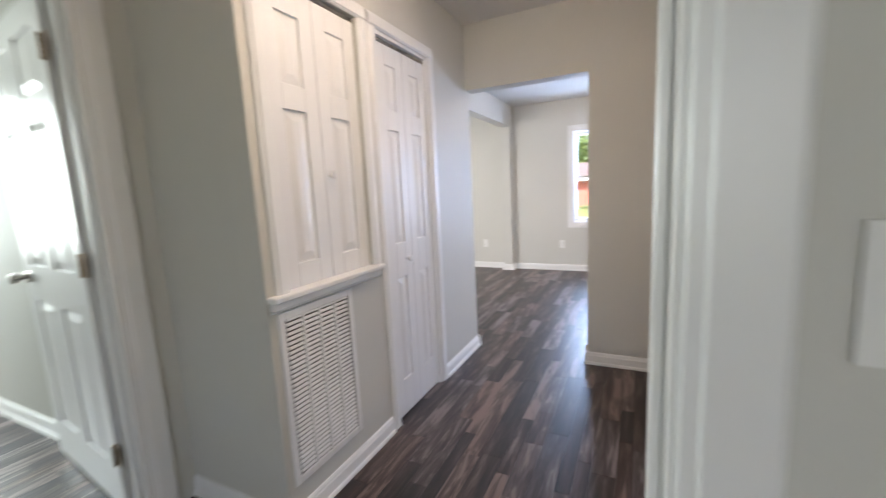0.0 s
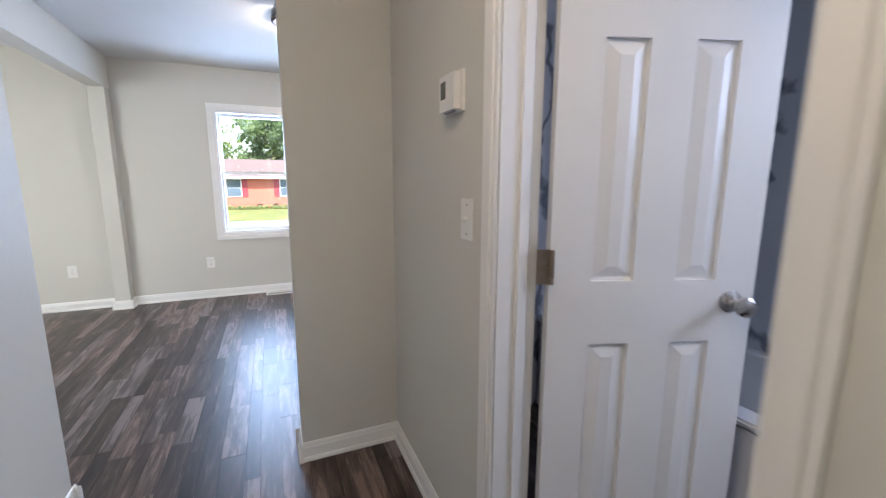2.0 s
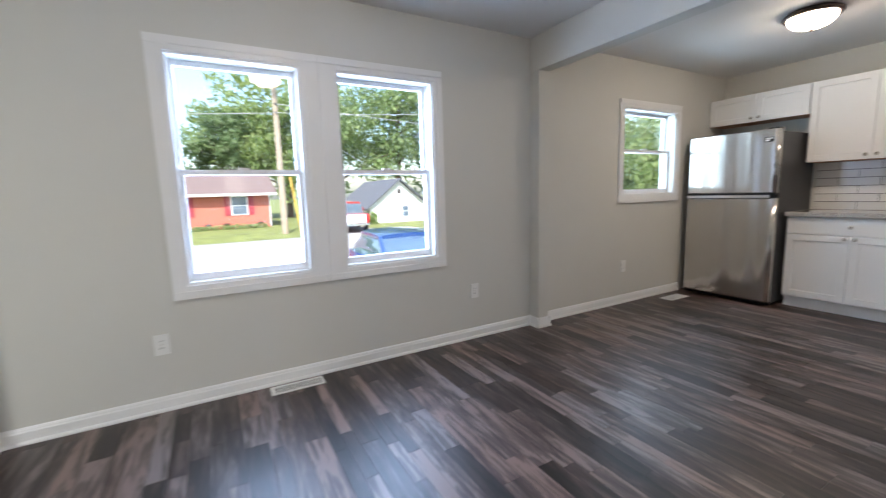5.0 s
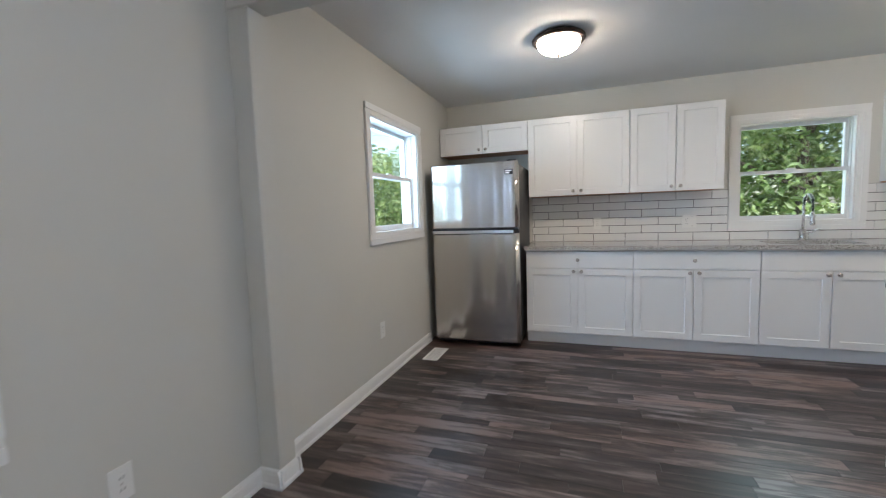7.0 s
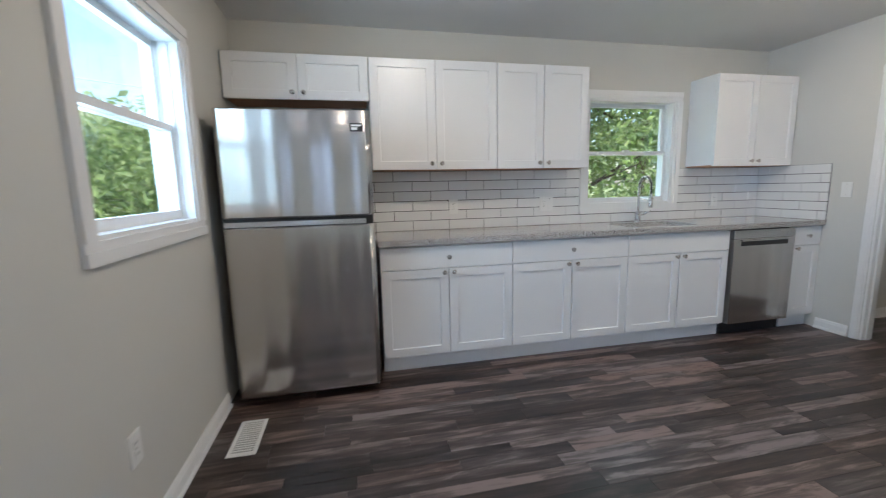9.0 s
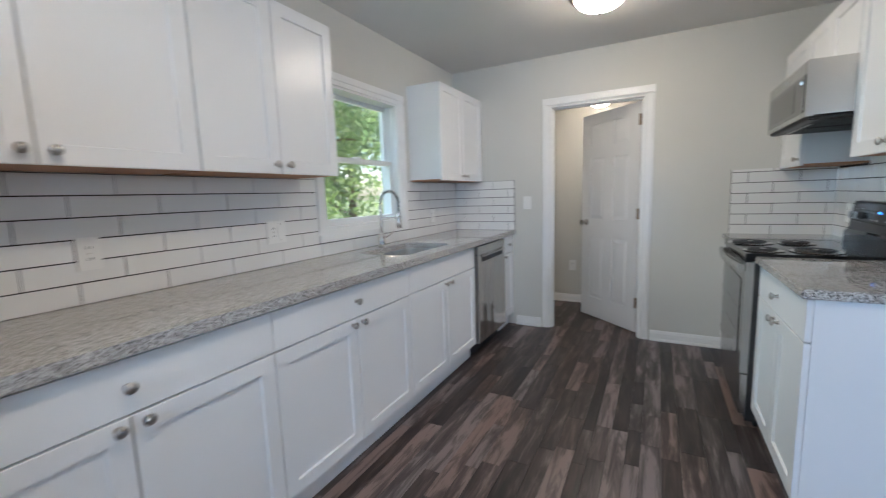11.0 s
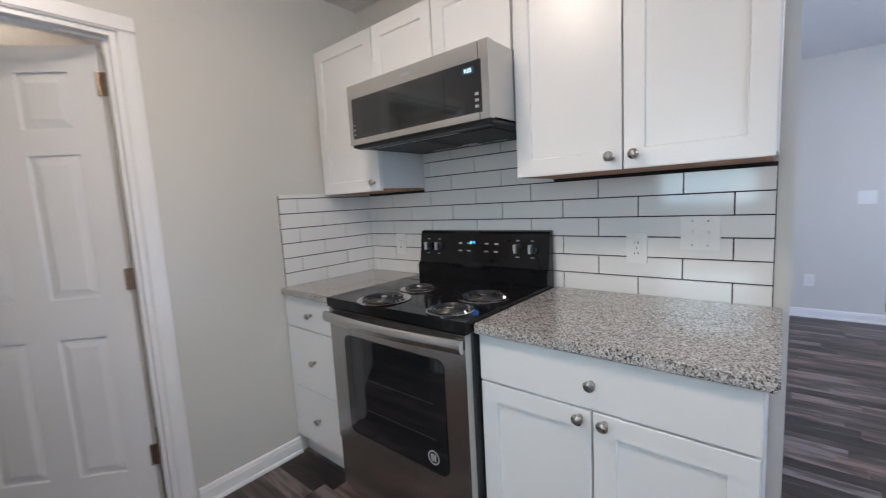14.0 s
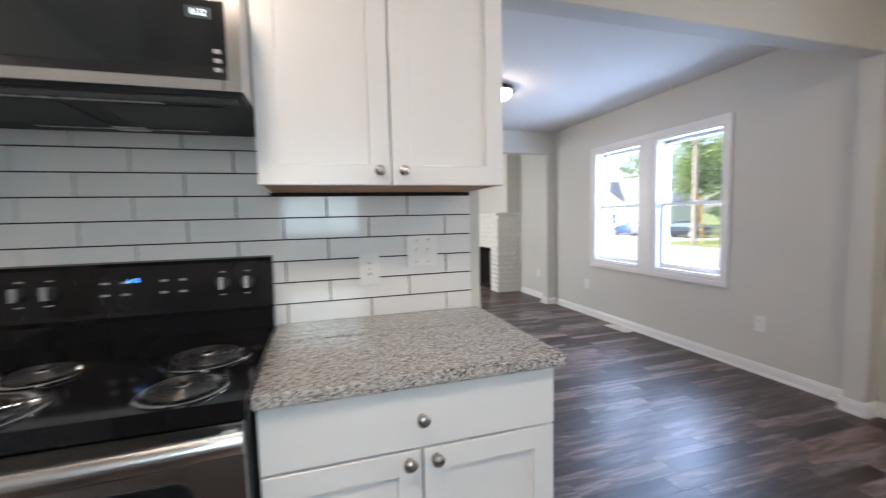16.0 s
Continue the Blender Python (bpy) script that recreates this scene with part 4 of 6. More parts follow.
def faucet():
    """A spring-neck pull-down faucet behind the sink."""
    x, y, z = 5.285, 3.44, 0.906
    root = thing("faucet", "brushed nickel spring-neck pull-down kitchen faucet", "faucet", at=(x, y, z))
    part("base", lathe(bmesh.new(), ((0.0, 0), (0.030, 0), (0.030, 0.006), (0.024, 0.012), (0.023, 0.085), (0.020, 0.092), (0.0, 0.092)), (x, y, z)), NICKEL, root, smooth=True)
    part("riser", cyl(bmesh.new(), (x, y, z + 0.09), (x, y, z + 0.30), 0.0105, n=16), NICKEL, root, smooth=True)
    arc = [(x, y, z + 0.30)]
    for k in range(1, 17):
        a = math.pi * k / 16
        arc.append((x - 0.075 + 0.075 * math.cos(a), y, z + 0.30 + 0.085 * math.sin(a)))
    arc.append((x - 0.150, y, z + 0.24))
    part("hose", tube(bmesh.new(), arc, 0.0065, 10), BLACKP, root, smooth=True)
    coil = []
    turns = 34
    for k in range(turns * 8 + 1):
        u = k / (turns * 8) * (len(arc) - 1)
        i = min(int(u), len(arc) - 2)
        p, q = Vector(arc[i]), Vector(arc[i + 1])
        c = p.lerp(q, u - i)
        d = (q - p).normalized()
        s = Vector((0, 1, 0))
        n = d.cross(s)
        a = 2 * math.pi * k / 8
        coil.append(c + 0.0115 * (s * math.cos(a) + n * math.sin(a)))
    part("spring", tube(bmesh.new(), coil, 0.0019, 5), NICKEL, root, "nickel wire spring", smooth=True)
    part("spray_head", lathe(bmesh.new(), ((0.0, 0), (0.017, 0), (0.019, 0.02), (0.015, 0.06), (0.013, 0.11), (0.0, 0.112)), (x - 0.150, y, z + 0.130)), NICKEL, root, smooth=True)
    part("support_arm", tube(bmesh.new(), [(x, y, z + 0.205), (x - 0.07, y, z + 0.205), (x - 0.133, y, z + 0.205)], 0.0055, 8), NICKEL, root, smooth=True)
    part("holder_ring", lathe(bmesh.new(), ((0.0175, 0), (0.021, 0.002), (0.021, 0.016), (0.0175, 0.018)), (x - 0.150, y, z + 0.196)), NICKEL, root, smooth=True)
    part("lever", tube(bmesh.new(), [(x, y - 0.02, z + 0.055), (x - 0.012, y - 0.055, z + 0.066), (x - 0.03, y - 0.105, z + 0.095)], 0.0065, 8), NICKEL, root, smooth=True)


faucet()


def refrigerator():
    w, d = 0.825, 0.775
    root = thing("refrigerator", "tall stainless steel top-freezer refrigerator with dark sides", "refrigerator", m=pose(4.565, 6.580, 0, 0, 0, -90))
    side = mat("dark_grey_cabinet", (0.045, 0.045, 0.048), 0.45, vary=0.08, bump=0.05, bscale=150)
    part("body", boxes((0.006, 0.075, 0.030, w - 0.006, d, 1.655)), side, root, "dark grey textured side walls", bevel=0.006, segs=2)
    part("base_grille", boxes((0.02, 0.085, 0.004, w - 0.02, 0.12, 0.0295)), BLACKP, root)
    part("top_hinge_cover", boxes((w - 0.10, 0.03, 1.672, w - 0.02, 0.14, 1.690)), BLACKP, root, bevel=0.004)

    def front(z0, z1):
        bm = bmesh.new()
        n = 28
        prof = []
        for i in range(n + 1):
            u = -1 + 2 * i / n
            x = w / 2 + u * (w / 2 - 0.002)
            edge = max(0.0, (abs(u) - 0.90) / 0.10)
            prof.append((x, -0.006 * (1 - u * u) + 0.032 * edge ** 2.4))
        rings = []
        for z, k in ((z0, 0.008), (z0 + 0.008, 0.0), (z1 - 0.008, 0.0), (z1, 0.008)):
            rings.append([bm.verts.new((x, y + k, z)) for x, y in prof] + [bm.verts.new((w - 0.002, 0.068, z)), bm.verts.new((0.002, 0.068, z))])
        for a, b in zip(rings, rings[1:]):
            for i in range(len(a)):
                j = (i + 1) % len(a)
                bm.faces.new((a[i], a[j], b[j], b[i]))
        bm.faces.new(rings[0][::-1])
        bm.faces.new(rings[-1])
        return bm
    up = part("freezer_door", front(1.092, 1.678), STEEL, root, "brushed stainless freezer door", smooth=True)
    lo = part("fridge_door", front(0.045, 1.040), STEEL, root, "brushed stainless lower door", smooth=True)
    part("gasket", boxes((0.012, 0.0685, 0.06, w - 0.012, 0.0745, 1.66)), BLACKP, root)
    hm = mat("pale_metal_strip", (0.75, 0.75, 0.76), 0.22, 1.0)
    part("pocket_handle", boxes((0.012, 0.004, 1.045, w - 0.05, 0.060, 1.072)), hm, lo, "bright pocket handle strip", bevel=0.005, segs=2)
    # Black bar drawn as the shade in the gap between the doors.
    part("handle_shadow_gap", boxes((0.006, 0.022, 1.0735, w - 0.01, 0.064, 1.0905)), BLACKP, root)
    part("energy_badge", boxes((w - 0.115, -0.0055, 1.560, w - 0.045, -0.0025, 1.605)), BLACKP, up, "small dark badge with pale bars", bevel=0.001)
    part("badge_bar", boxes((w - 0.108, -0.0065, 1.588, w - 0.052, -0.0056, 1.597)), PLASTIC, up)
    part("badge_bar", boxes((w - 0.108, -0.0065, 1.568, w - 0.075, -0.0056, 1.582)), PLASTIC, up)
    part("door_emblem", lathe(bmesh.new(), ((0.0, 0.0), (0.011, 0.0), (0.010, 0.002), (0.0, 0.0025)), (w - 0.17, -0.004, 0.775), (0, -1, 0), 18), CHROME, lo)
    for x in (0.06, w - 0.06):
        part("foot", cyl(bmesh.new(), (x, 0.14, 0.0), (x, 0.14, 0.030), 0.018, n=12), BLACKP, root)
        part("foot", cyl(bmesh.new(), (x, d - 0.08, 0.0), (x, d - 0.08, 0.030), 0.018, n=12), BLACKP, root)


refrigerator()


def dishwasher():
    w = 0.606
    root = thing("dishwasher", "stainless steel built-in dishwasher under the worktop", "dishwasher", m=pose(4.765, 2.995, 0, 0, 0, -90))
    part("tub", boxes((0.004, 0.03, 0.10, w - 0.004, 0.59, 0.862)), BLACKP, root)
    d = part("door", boxes((0.006, -0.022, 0.105, w - 0.006, 0.0295, 0.790)), STEEL, root, bevel=0.006, segs=2)
    part("control_strip", boxes((0.006, -0.022, 0.793, w - 0.006, 0.0295, 0.858)), STEELH, root, bevel=0.005, segs=2)
    part("handle_recess", boxes((0.075, -0.0235, 0.735, w - 0.075, -0.0222, 0.778)), BLACKP, d, "dark pocket handle recess", bevel=0.0005)
    part("handle_lip", boxes((0.075, -0.032, 0.772, w - 0.075, -0.0236, 0.782)), STEELH, d, bevel=0.003)
    part("toe_panel", boxes((0.006, 0.055, 0.0, w - 0.006, 0.075, 0.0995)), BLACKP, root, "black recessed toe panel")


dishwasher()


def kitchen_range():
    w = 0.732
    root = thing("range", "freestanding electric range with black coil cooktop and stainless front", "range", m=west(2.5575, 3.13))
    part("body", boxes((0.002, 0.0, 0.03, w - 0.002, 0.60, 0.872)), mat("range_side", (0.03, 0.03, 0.032), 0.4), root, bevel=0.003)
    part("cooktop", boxes((0.0, -0.040, 0.8725, w, 0.600, 0.912)), BLACK, root, "glossy black enamel cooktop", bevel=0.007, segs=2)
    # oven door
    d = part("oven_door", boxes((0.006, -0.036, 0.285, w - 0.006, -0.0005, 0.866)), STEELH, root, "stainless oven door", bevel=0.005, segs=2)
    r = 0.03
    bm = bmesh.new()
    x0, x1, z0, z1 = 0.10, w - 0.10, 0.345, 0.765
    pts = []
    for cx, cz, a0 in ((x1 - r, z1 - r, 0), (x0 + r, z1 - r, 90), (x0 + r, z0 + r, 180), (x1 - r, z0 + r, 270)):
        for k in range(5):
            a = radians(a0 + k * 22.5)
            pts.append((cx + r * math.cos(a), cz + r * math.sin(a)))
    a = [bm.verts.new((x, -0.0366, z)) for x, z in pts]
    b = [bm.verts.new((x, -0.0395, z)) for x, z in pts]
    bm.faces.new(b)
    for i in range(len(a)):
        bm.faces.new((a[i], a[(i + 1) % len(a)], b[(i + 1) % len(a)], b[i]))
    win = part("oven_window", bm, DGLASS, d, "dark oven window")
    for z in (0.47, 0.60):
        part("rack_line", boxes((x0 + 0.12, -0.0400, z, x1 - 0.05, -0.0396, z + 0.002)), mat("dim_rack", (0.05, 0.05, 0.052), 0.4), d)
    pale = mat("emblem_grey", (0.42, 0.42, 0.42), 0.5)
    part("round_emblem", lathe(bmesh.new(), ((0.022, 0), (0.026, 0), (0.026, 0.0006), (0.022, 0.0006), (0.022, 0)), (x1 - 0.065, -0.0396, z0 + 0.055), (0, -1, 0), 28), pale, d, "pale ring-shaped sticker")
    for k in range(3):
        part("emblem_bar", boxes((x1 - 0.0765 + k * 0.0085, -0.0402, z0 + 0.042, x1 - 0.0715 + k * 0.0085, -0.0396, z0 + 0.068)), pale, d)
    bm = bmesh.new()
    n = 14
    rows = []
    for i in range(n + 1):
        u = i / n
        x = 0.004 + u * (w - 0.008)
        y = -0.060 - 0.022 * math.sin(math.pi * u)
        rows.append([bm.verts.new((x, y + dy, 0.835 + dz)) for dy, dz in ((0.010, -0.021), (0.0, -0.022), (-0.008, -0.012), (-0.010, 0.0), (-0.008, 0.012), (0.0, 0.022), (0.010, 0.021))])
    for a, b in zip(rows, rows[1:]):
        for k in range(7):
            bm.faces.new((a[k], a[(k + 1) % 7], b[(k + 1) % 7], b[k]))
    bm.faces.new(rows[0][::-1])
    bm.faces.new(rows[-1])
    part("oven_handle", bm, STEELH, d, "broad stainless handle", smooth=True)
    for x in (0.018, w - 0.042):
        part("handle_post", boxes((x, -0.062, 0.818, x + 0.024, -0.0365, 0.852)), STEELH, d, bevel=0.003)
    part("drawer_front", boxes((0.006, -0.030, 0.065, w - 0.006, -0.0005, 0.278)), STEELH, root, "stainless storage drawer", bevel=0.005, segs=2)
    part("kick_panel", boxes((0.02, 0.04, 0.0, w - 0.02, 0.06, 0.0295)), BLACKP, root)
    # back guard
    bm = bmesh.new()
    prof = ((0.600, 0.9125), (0.536, 0.9125), (0.536, 0.968), (0.552, 0.980), (0.556, 0.992), (0.574, 1.128), (0.580, 1.139), (0.600, 1.143))
    ra = [[bm.verts.new((x, y, z)) for y, z in prof] for x in (0.0, w)]
    for i in range(len(prof)):
        j = (i + 1) % len(prof)
        bm.faces.new((ra[0][i], ra[0][j], ra[1][j], ra[1][i]))
    bm.faces.new(ra[0][::-1])
    bm.faces.new(ra[1])
    bg = part("back_guard", bm, BLACK, root, "black back guard with controls", bevel=0.003)
    tilt = math.degrees(math.atan2(0.018, 0.136))
    way = Vector((0, -math.cos(radians(tilt)), math.sin(radians(tilt))))

    def on_panel(x, z, out=0.0):
        return Vector((x, 0.556 + (z - 0.992) * 0.018 / 0.136, z)) + way * out
    for x in (0.058, 0.128, w - 0.150, w - 0.078):
        k = part("control_knob", lathe(bmesh.new(), ((0.0, 0), (0.021, 0.0), (0.021, 0.006), (0.017, 0.010), (0.016, 0.022), (0.0, 0.0225)), on_panel(x, 1.062, 0.0004), way, 22), BLACKP, bg, "black control knob", smooth=True)
        p = on_panel(x, 1.062, 0.0232)
        part("knob_blade", boxes((p.x - 0.0045, p.y - 0.010, p.z - 0.019, p.x + 0.0045, p.y + 0.004, p.z + 0.019)), mat("knob_pointer", (0.6, 0.62, 0.64), 0.3, 0.6), bg, bevel=0.002)
        for dz in (-0.036, 0.036):
            q = on_panel(x, 1.062 + dz, 0.0008)
            part("mark", boxes((q.x - 0.008, q.y - 0.0004, q.z - 0.002, q.x + 0.008, q.y + 0.0004, q.z + 0.002)), GREYP, bg)
    text("clock_digits", "6:15", 0.017, Matrix.Translation(on_panel(w * 0.46, 1.085, 0.0012)) @ pose(0, 0, 0, 90 - tilt, 0, 0), LEDB, bg)
    for i in range(4):
        for j in range(2):
            q = on_panel(w * 0.36 + i * 0.052 + (0.05 if i > 1 else 0), 1.045 + j * 0.036, 0.0008)
            part("button_print", boxes((q.x - 0.010, q.y - 0.0004, q.z - 0.0035, q.x + 0.010, q.y + 0.0004, q.z + 0.0035)), GREYP, bg)
    # four burners
    for x, y, rr in ((0.262, 0.052, 0.096), (0.602, 0.052, 0.074), (0.260, 0.262, 0.072), (0.600, 0.262, 0.092)):
        b = part("drip_pan", lathe(bmesh.new(), ((rr + 0.012, 0.0), (rr + 0.013, 0.003), (rr + 0.006, 0.0045), (rr - 0.004, 0.001), (rr * 0.55, -0.006 + 0.0075), (0.018, 0.0012), (0.0, 0.0012)), (x, y, 0.9122), n=36), CHROME, root, "chrome drip pan", smooth=True)
        pts = []
        for k in range(4 * 26):
            f = k / (4 * 26)
            a = 2 * math.pi * 4 * f
            q = rr * (0.20 + 0.72 * f)
            pts.append((x + q * math.cos(a), y + q * math.sin(a), 0.9205))
        part("coil", tube(bmesh.new(), pts, 0.0042, 6), BLACKP, b, "spiral heating coil", smooth=True)
        part("coil_cap", lathe(bmesh.new(), ((0.0, 0.0035), (0.012, 0.0035), (0.014, 0.0), (0.0, 0.0)), (x, y, 0.9225), n=16), CHROME, b)
        for k in range(3):
            a = 2 * math.pi * k / 3 + 0.5
            part("coil_support", tube(bmesh.new(), [(x, y, 0.9155), (x + rr * 0.92 * math.cos(a), y + rr * 0.92 * math.sin(a), 0.9155)], 0.0022, 5), CHROME, b)
    for x in (0.05, w - 0.05):
        for y in (0.06, 0.54):
            part("foot", cyl(bmesh.new(), (x, y, 0.0), (x, y, 0.030), 0.016, n=10), BLACKP, root)


kitchen_range()


def microwave():
    w, z0, z1 = 0.728, 1.545, 1.800
    root = thing("microwave", "stainless low-profile microwave mounted over the range", "microwave", m=west(2.565, 2.985))
    part("body", boxes((0.002, 0.030, z0 + 0.012, w - 0.002, 0.482, z1 - 0.001)), STEELH, root, bevel=0.002)
    d = part("door", boxes((0.0, 0.0, z0 + 0.006, w, 0.0295, z1)), STEELH, root, "stainless framed door", bevel=0.004, segs=2)
    part("door_glass", boxes((0.028, -0.0022, z0 + 0.030, w - 0.030, -0.0003, z1 - 0.058)), DGLASS, d, "black glass front", bevel=0.0008)
    part("viewing_window", boxes((0.085, -0.0030, z0 + 0.050, w - 0.185, -0.0023, z1 - 0.078)), mat("mesh_window", (0.014, 0.018, 0.019), 0.10, coat=0.3), d)
    part("display", boxes((w - 0.105, -0.0030, z1 - 0.098, w - 0.055, -0.0023, z1 - 0.074)), mat("display_grey", (0.03, 0.05, 0.06), 0.2), d)
    text("clock_digits", "8:22", 0.018, pose(w - 0.080, -0.0034, z1 - 0.086, 90, 0, 0), LEDW, d)
    for k in range(3):
        part("touch_mark", boxes((w - 0.055, -0.0030, z0 + 0.045 + k * 0.020, w - 0.040, -0.0023, z0 + 0.054 + k * 0.020)), GREYP, d)
        part("touch_mark", boxes((0.036, -0.0030, z0 + 0.045 + k * 0.020, 0.044, -0.0023, z0 + 0.050 + k * 0.020)), GREYP, d)
    part("seam", boxes((w - 0.0405, -0.0006, z0 + 0.008, w - 0.0385, 0.0001, z1 - 0.003)), BLACKP, d, "thin vertical seam")
    part("maker_mark", boxes((w / 2 - 0.030, -0.0012, z1 - 0.033, w / 2 + 0.030, -0.0003, z1 - 0.022)), GREYP, d, "plain grey bar mark")
    u = part("underside", boxes((0.004, 0.012, z0 - 0.004, w - 0.004, 0.480, z0 + 0.0055)), mat("matt_black", (0.006, 0.006, 0.006), 0.55), root, "black vented underside", bevel=0.002)
    part("filter", boxes((0.06, 0.10, z0 - 0.0075, 0.33, 0.36, z0 - 0.0045)), mat("filter_mesh", (0.035, 0.035, 0.036), 0.5, 0.4, bump=0.5, bscale=300), u)
    part("filter", boxes((w - 0.33, 0.10, z0 - 0.0075, w - 0.06, 0.36, z0 - 0.0045)), bpy.data.materials["filter_mesh"], u)
    part("vent_strip", boxes((0.02, 0.018, z0 - 0.0095, w - 0.02, 0.055, z0 - 0.0045)), BLACKP, u, bevel=0.002)
    for k in range(2):
        part("filter_rail", boxes((0.10 + k * 0.05, 0.062 + k * 0.312, z0 - 0.0115, w - 0.18 + k * 0.02, 0.074 + k * 0.312, z0 - 0.0098)), NICKEL, u, "thin pale filter rail")
    part("lamp_lens", boxes((w / 2 - 0.04, 0.38, z0 - 0.0065, w / 2 + 0.04, 0.43, z0 - 0.0045)), PLASTIC, u)


microwave()


# ---- small fixtures ----
def plate(name, m, label, category, slots, w=0.072, h=0.116, group="wall plates"):
    """A wall plate: local x across, y into the wall, z up, centred. slots: 'duplex', 'toggle', 'rocker', in order across."""
    root = thing(name, label, category, m=m, group=group)
    part("cover_plate", boxes((-w / 2, -0.006, -h / 2, w / 2, -0.0004, h / 2)), PLASTIC, root, bevel=0.003, segs=2)
    n = len(slots)
    dark = bpy.data.materials.get("slot_dark") or mat("slot_dark", (0.05, 0.05, 0.05), 0.6)
    for i, s in enumerate(slots):
        cx = (i - (n - 1) / 2) * 0.046
        if s == 'duplex':
            for cz in (-0.020, 0.020):
                part("socket", boxes((cx - 0.017, -0.0085, cz - 0.014, cx + 0.017, -0.0061, cz + 0.014)), PLASTIC, root, bevel=0.002)
                for dx in (-0.006, 0.006):
                    part("slot", boxes((cx + dx - 0.0012, -0.0090, cz - 0.003, cx + dx + 0.0012, -0.0086, cz + 0.006)), dark, root)
        elif s == 'toggle':
            part("collar", boxes((cx - 0.006, -0.0075, -0.013, cx + 0.006, -0.0061, 0.013)), PLASTIC, root)
            part("toggle", boxes((cx - 0.0035, -0.018, 0.001, cx + 0.0035, -0.0076, 0.009)), PLASTIC, root, bevel=0.001)
        else:
            part("rocker", boxes((cx - 0.016, -0.0095, -0.033, cx + 0.016, -0.0061, 0.033)), PLASTIC, root, bevel=0.002)
        for cz in ((0.0,) if s == 'duplex' else (-0.042, 0.042)):
            part("screw", lathe(bmesh.new(), ((0.0, 0.001), (0.003, 0.001), (0.0035, 0.0)), (cx, -0.0061, cz), (0, -1, 0), 10), NICKEL, root)
    return root


TW = 2.5125
plate("outlet", pose(TW, 3.617, 1.075, 0, 0, 90), "white duplex outlet on the tiled wall beside the range", "outlet", ('duplex',))
plate("light_switch", pose(TW, 3.819, 1.133, 0, 0, 90), "white two-gang toggle switch plate on the tiled wall", "light switch", ('toggle', 'toggle'), w=0.116)
plate("outlet", pose(TW, 2.355, 1.060, 0, 0, 90), "white duplex outlet on the tiled wall in the corner", "outlet", ('duplex',))
plate("outlet", pose(5.3475, 5.089, 1.085, 0, 0, -90), "white duplex outlet on the tiled wall", "outlet", ('duplex',))
plate("outlet", pose(5.3475, 4.282, 1.085, 0, 0, -90), "white duplex outlet with switch on the tiled wall", "outlet", ('duplex', 'rocker'), w=0.116)
plate("outlet", pose(5.3475, 2.590, 1.075, 0, 0, -90), "white duplex outlet on the tiled wall by the sink", "outlet", ('duplex',))
plate("light_switch", pose(4.625, 2.09, 1.157, 0, 0, 180), "white toggle switch plate beside the utility door", "light switch", ('toggle',))
plate("outlet", pose(-0.290, 6.645, 0.387), "white duplex outlet under the street window", "outlet", ('duplex',))
plate("outlet", pose(1.807, 6.645, 0.392), "white duplex outlet under the street window", "outlet", ('duplex',))
plate("outlet", pose(-1.464, 6.645, 0.384), "white duplex outlet low on the wall", "outlet", ('duplex',))
plate("outlet", pose(3.632, 6.645, 0.384), "white duplex outlet low on the kitchen wall", "outlet", ('duplex',))
plate("light_switch", pose(-1.0, 4.600, 1.128, 0, 0, 90), "white two-gang toggle switch plate at the wall's end", "light switch", ('toggle', 'toggle'), w=0.116)
plate("outlet", pose(-1.0, 4.248, 0.360, 0, 0, 90), "white duplex outlet low on the wall", "outlet", ('duplex',))
plate("light_switch", pose(0.85, 2.735, 1.150, 0, 0, -90), "white toggle switch plate below the thermostat", "light switch", ('toggle',))
plate("light_switch", pose(0.864, 0.94, 1.187, 0, 0, 0), "white rocker switch plate beside the doorway", "light switch", ('rocker',), w=0.07, h=0.085)
plate("outlet", pose(4.40, 1.08, 0.42, 0, 0, 180), "white duplex outlet in the utility room", "outlet", ('duplex',))


def thermostat():
    root = thing("thermostat", "white wall thermostat with a small dark screen", "thermostat", m=pose(0.85, 2.825, 1.503, 0, 0, -90))
    part("back_plate", boxes((-0.062, -0.010, -0.052, 0.062, -0.0004, 0.058)), PLASTIC, root, bevel=0.004, segs=2)
    part("housing", boxes((-0.052, -0.030, -0.046, 0.050, -0.0102, 0.052)), PLASTIC, root, bevel=0.005, segs=2)
    part("screen", boxes((-0.040, -0.0312, -0.012, -0.006, -0.0302, 0.036)), mat("lcd_screen", (0.10, 0.11, 0.10), 0.25), root, "dark display")
    for k in range(2):
        part("button", boxes((0.006 + k * 0.018, -0.0325, -0.030, 0.018 + k * 0.018, -0.0302, -0.018)), PLASTIC, root, bevel=0.001)
    part("lever_tab", boxes((-0.03, -0.026, -0.052, 0.03, -0.014, -0.0462)), GREYP, root)


thermostat()


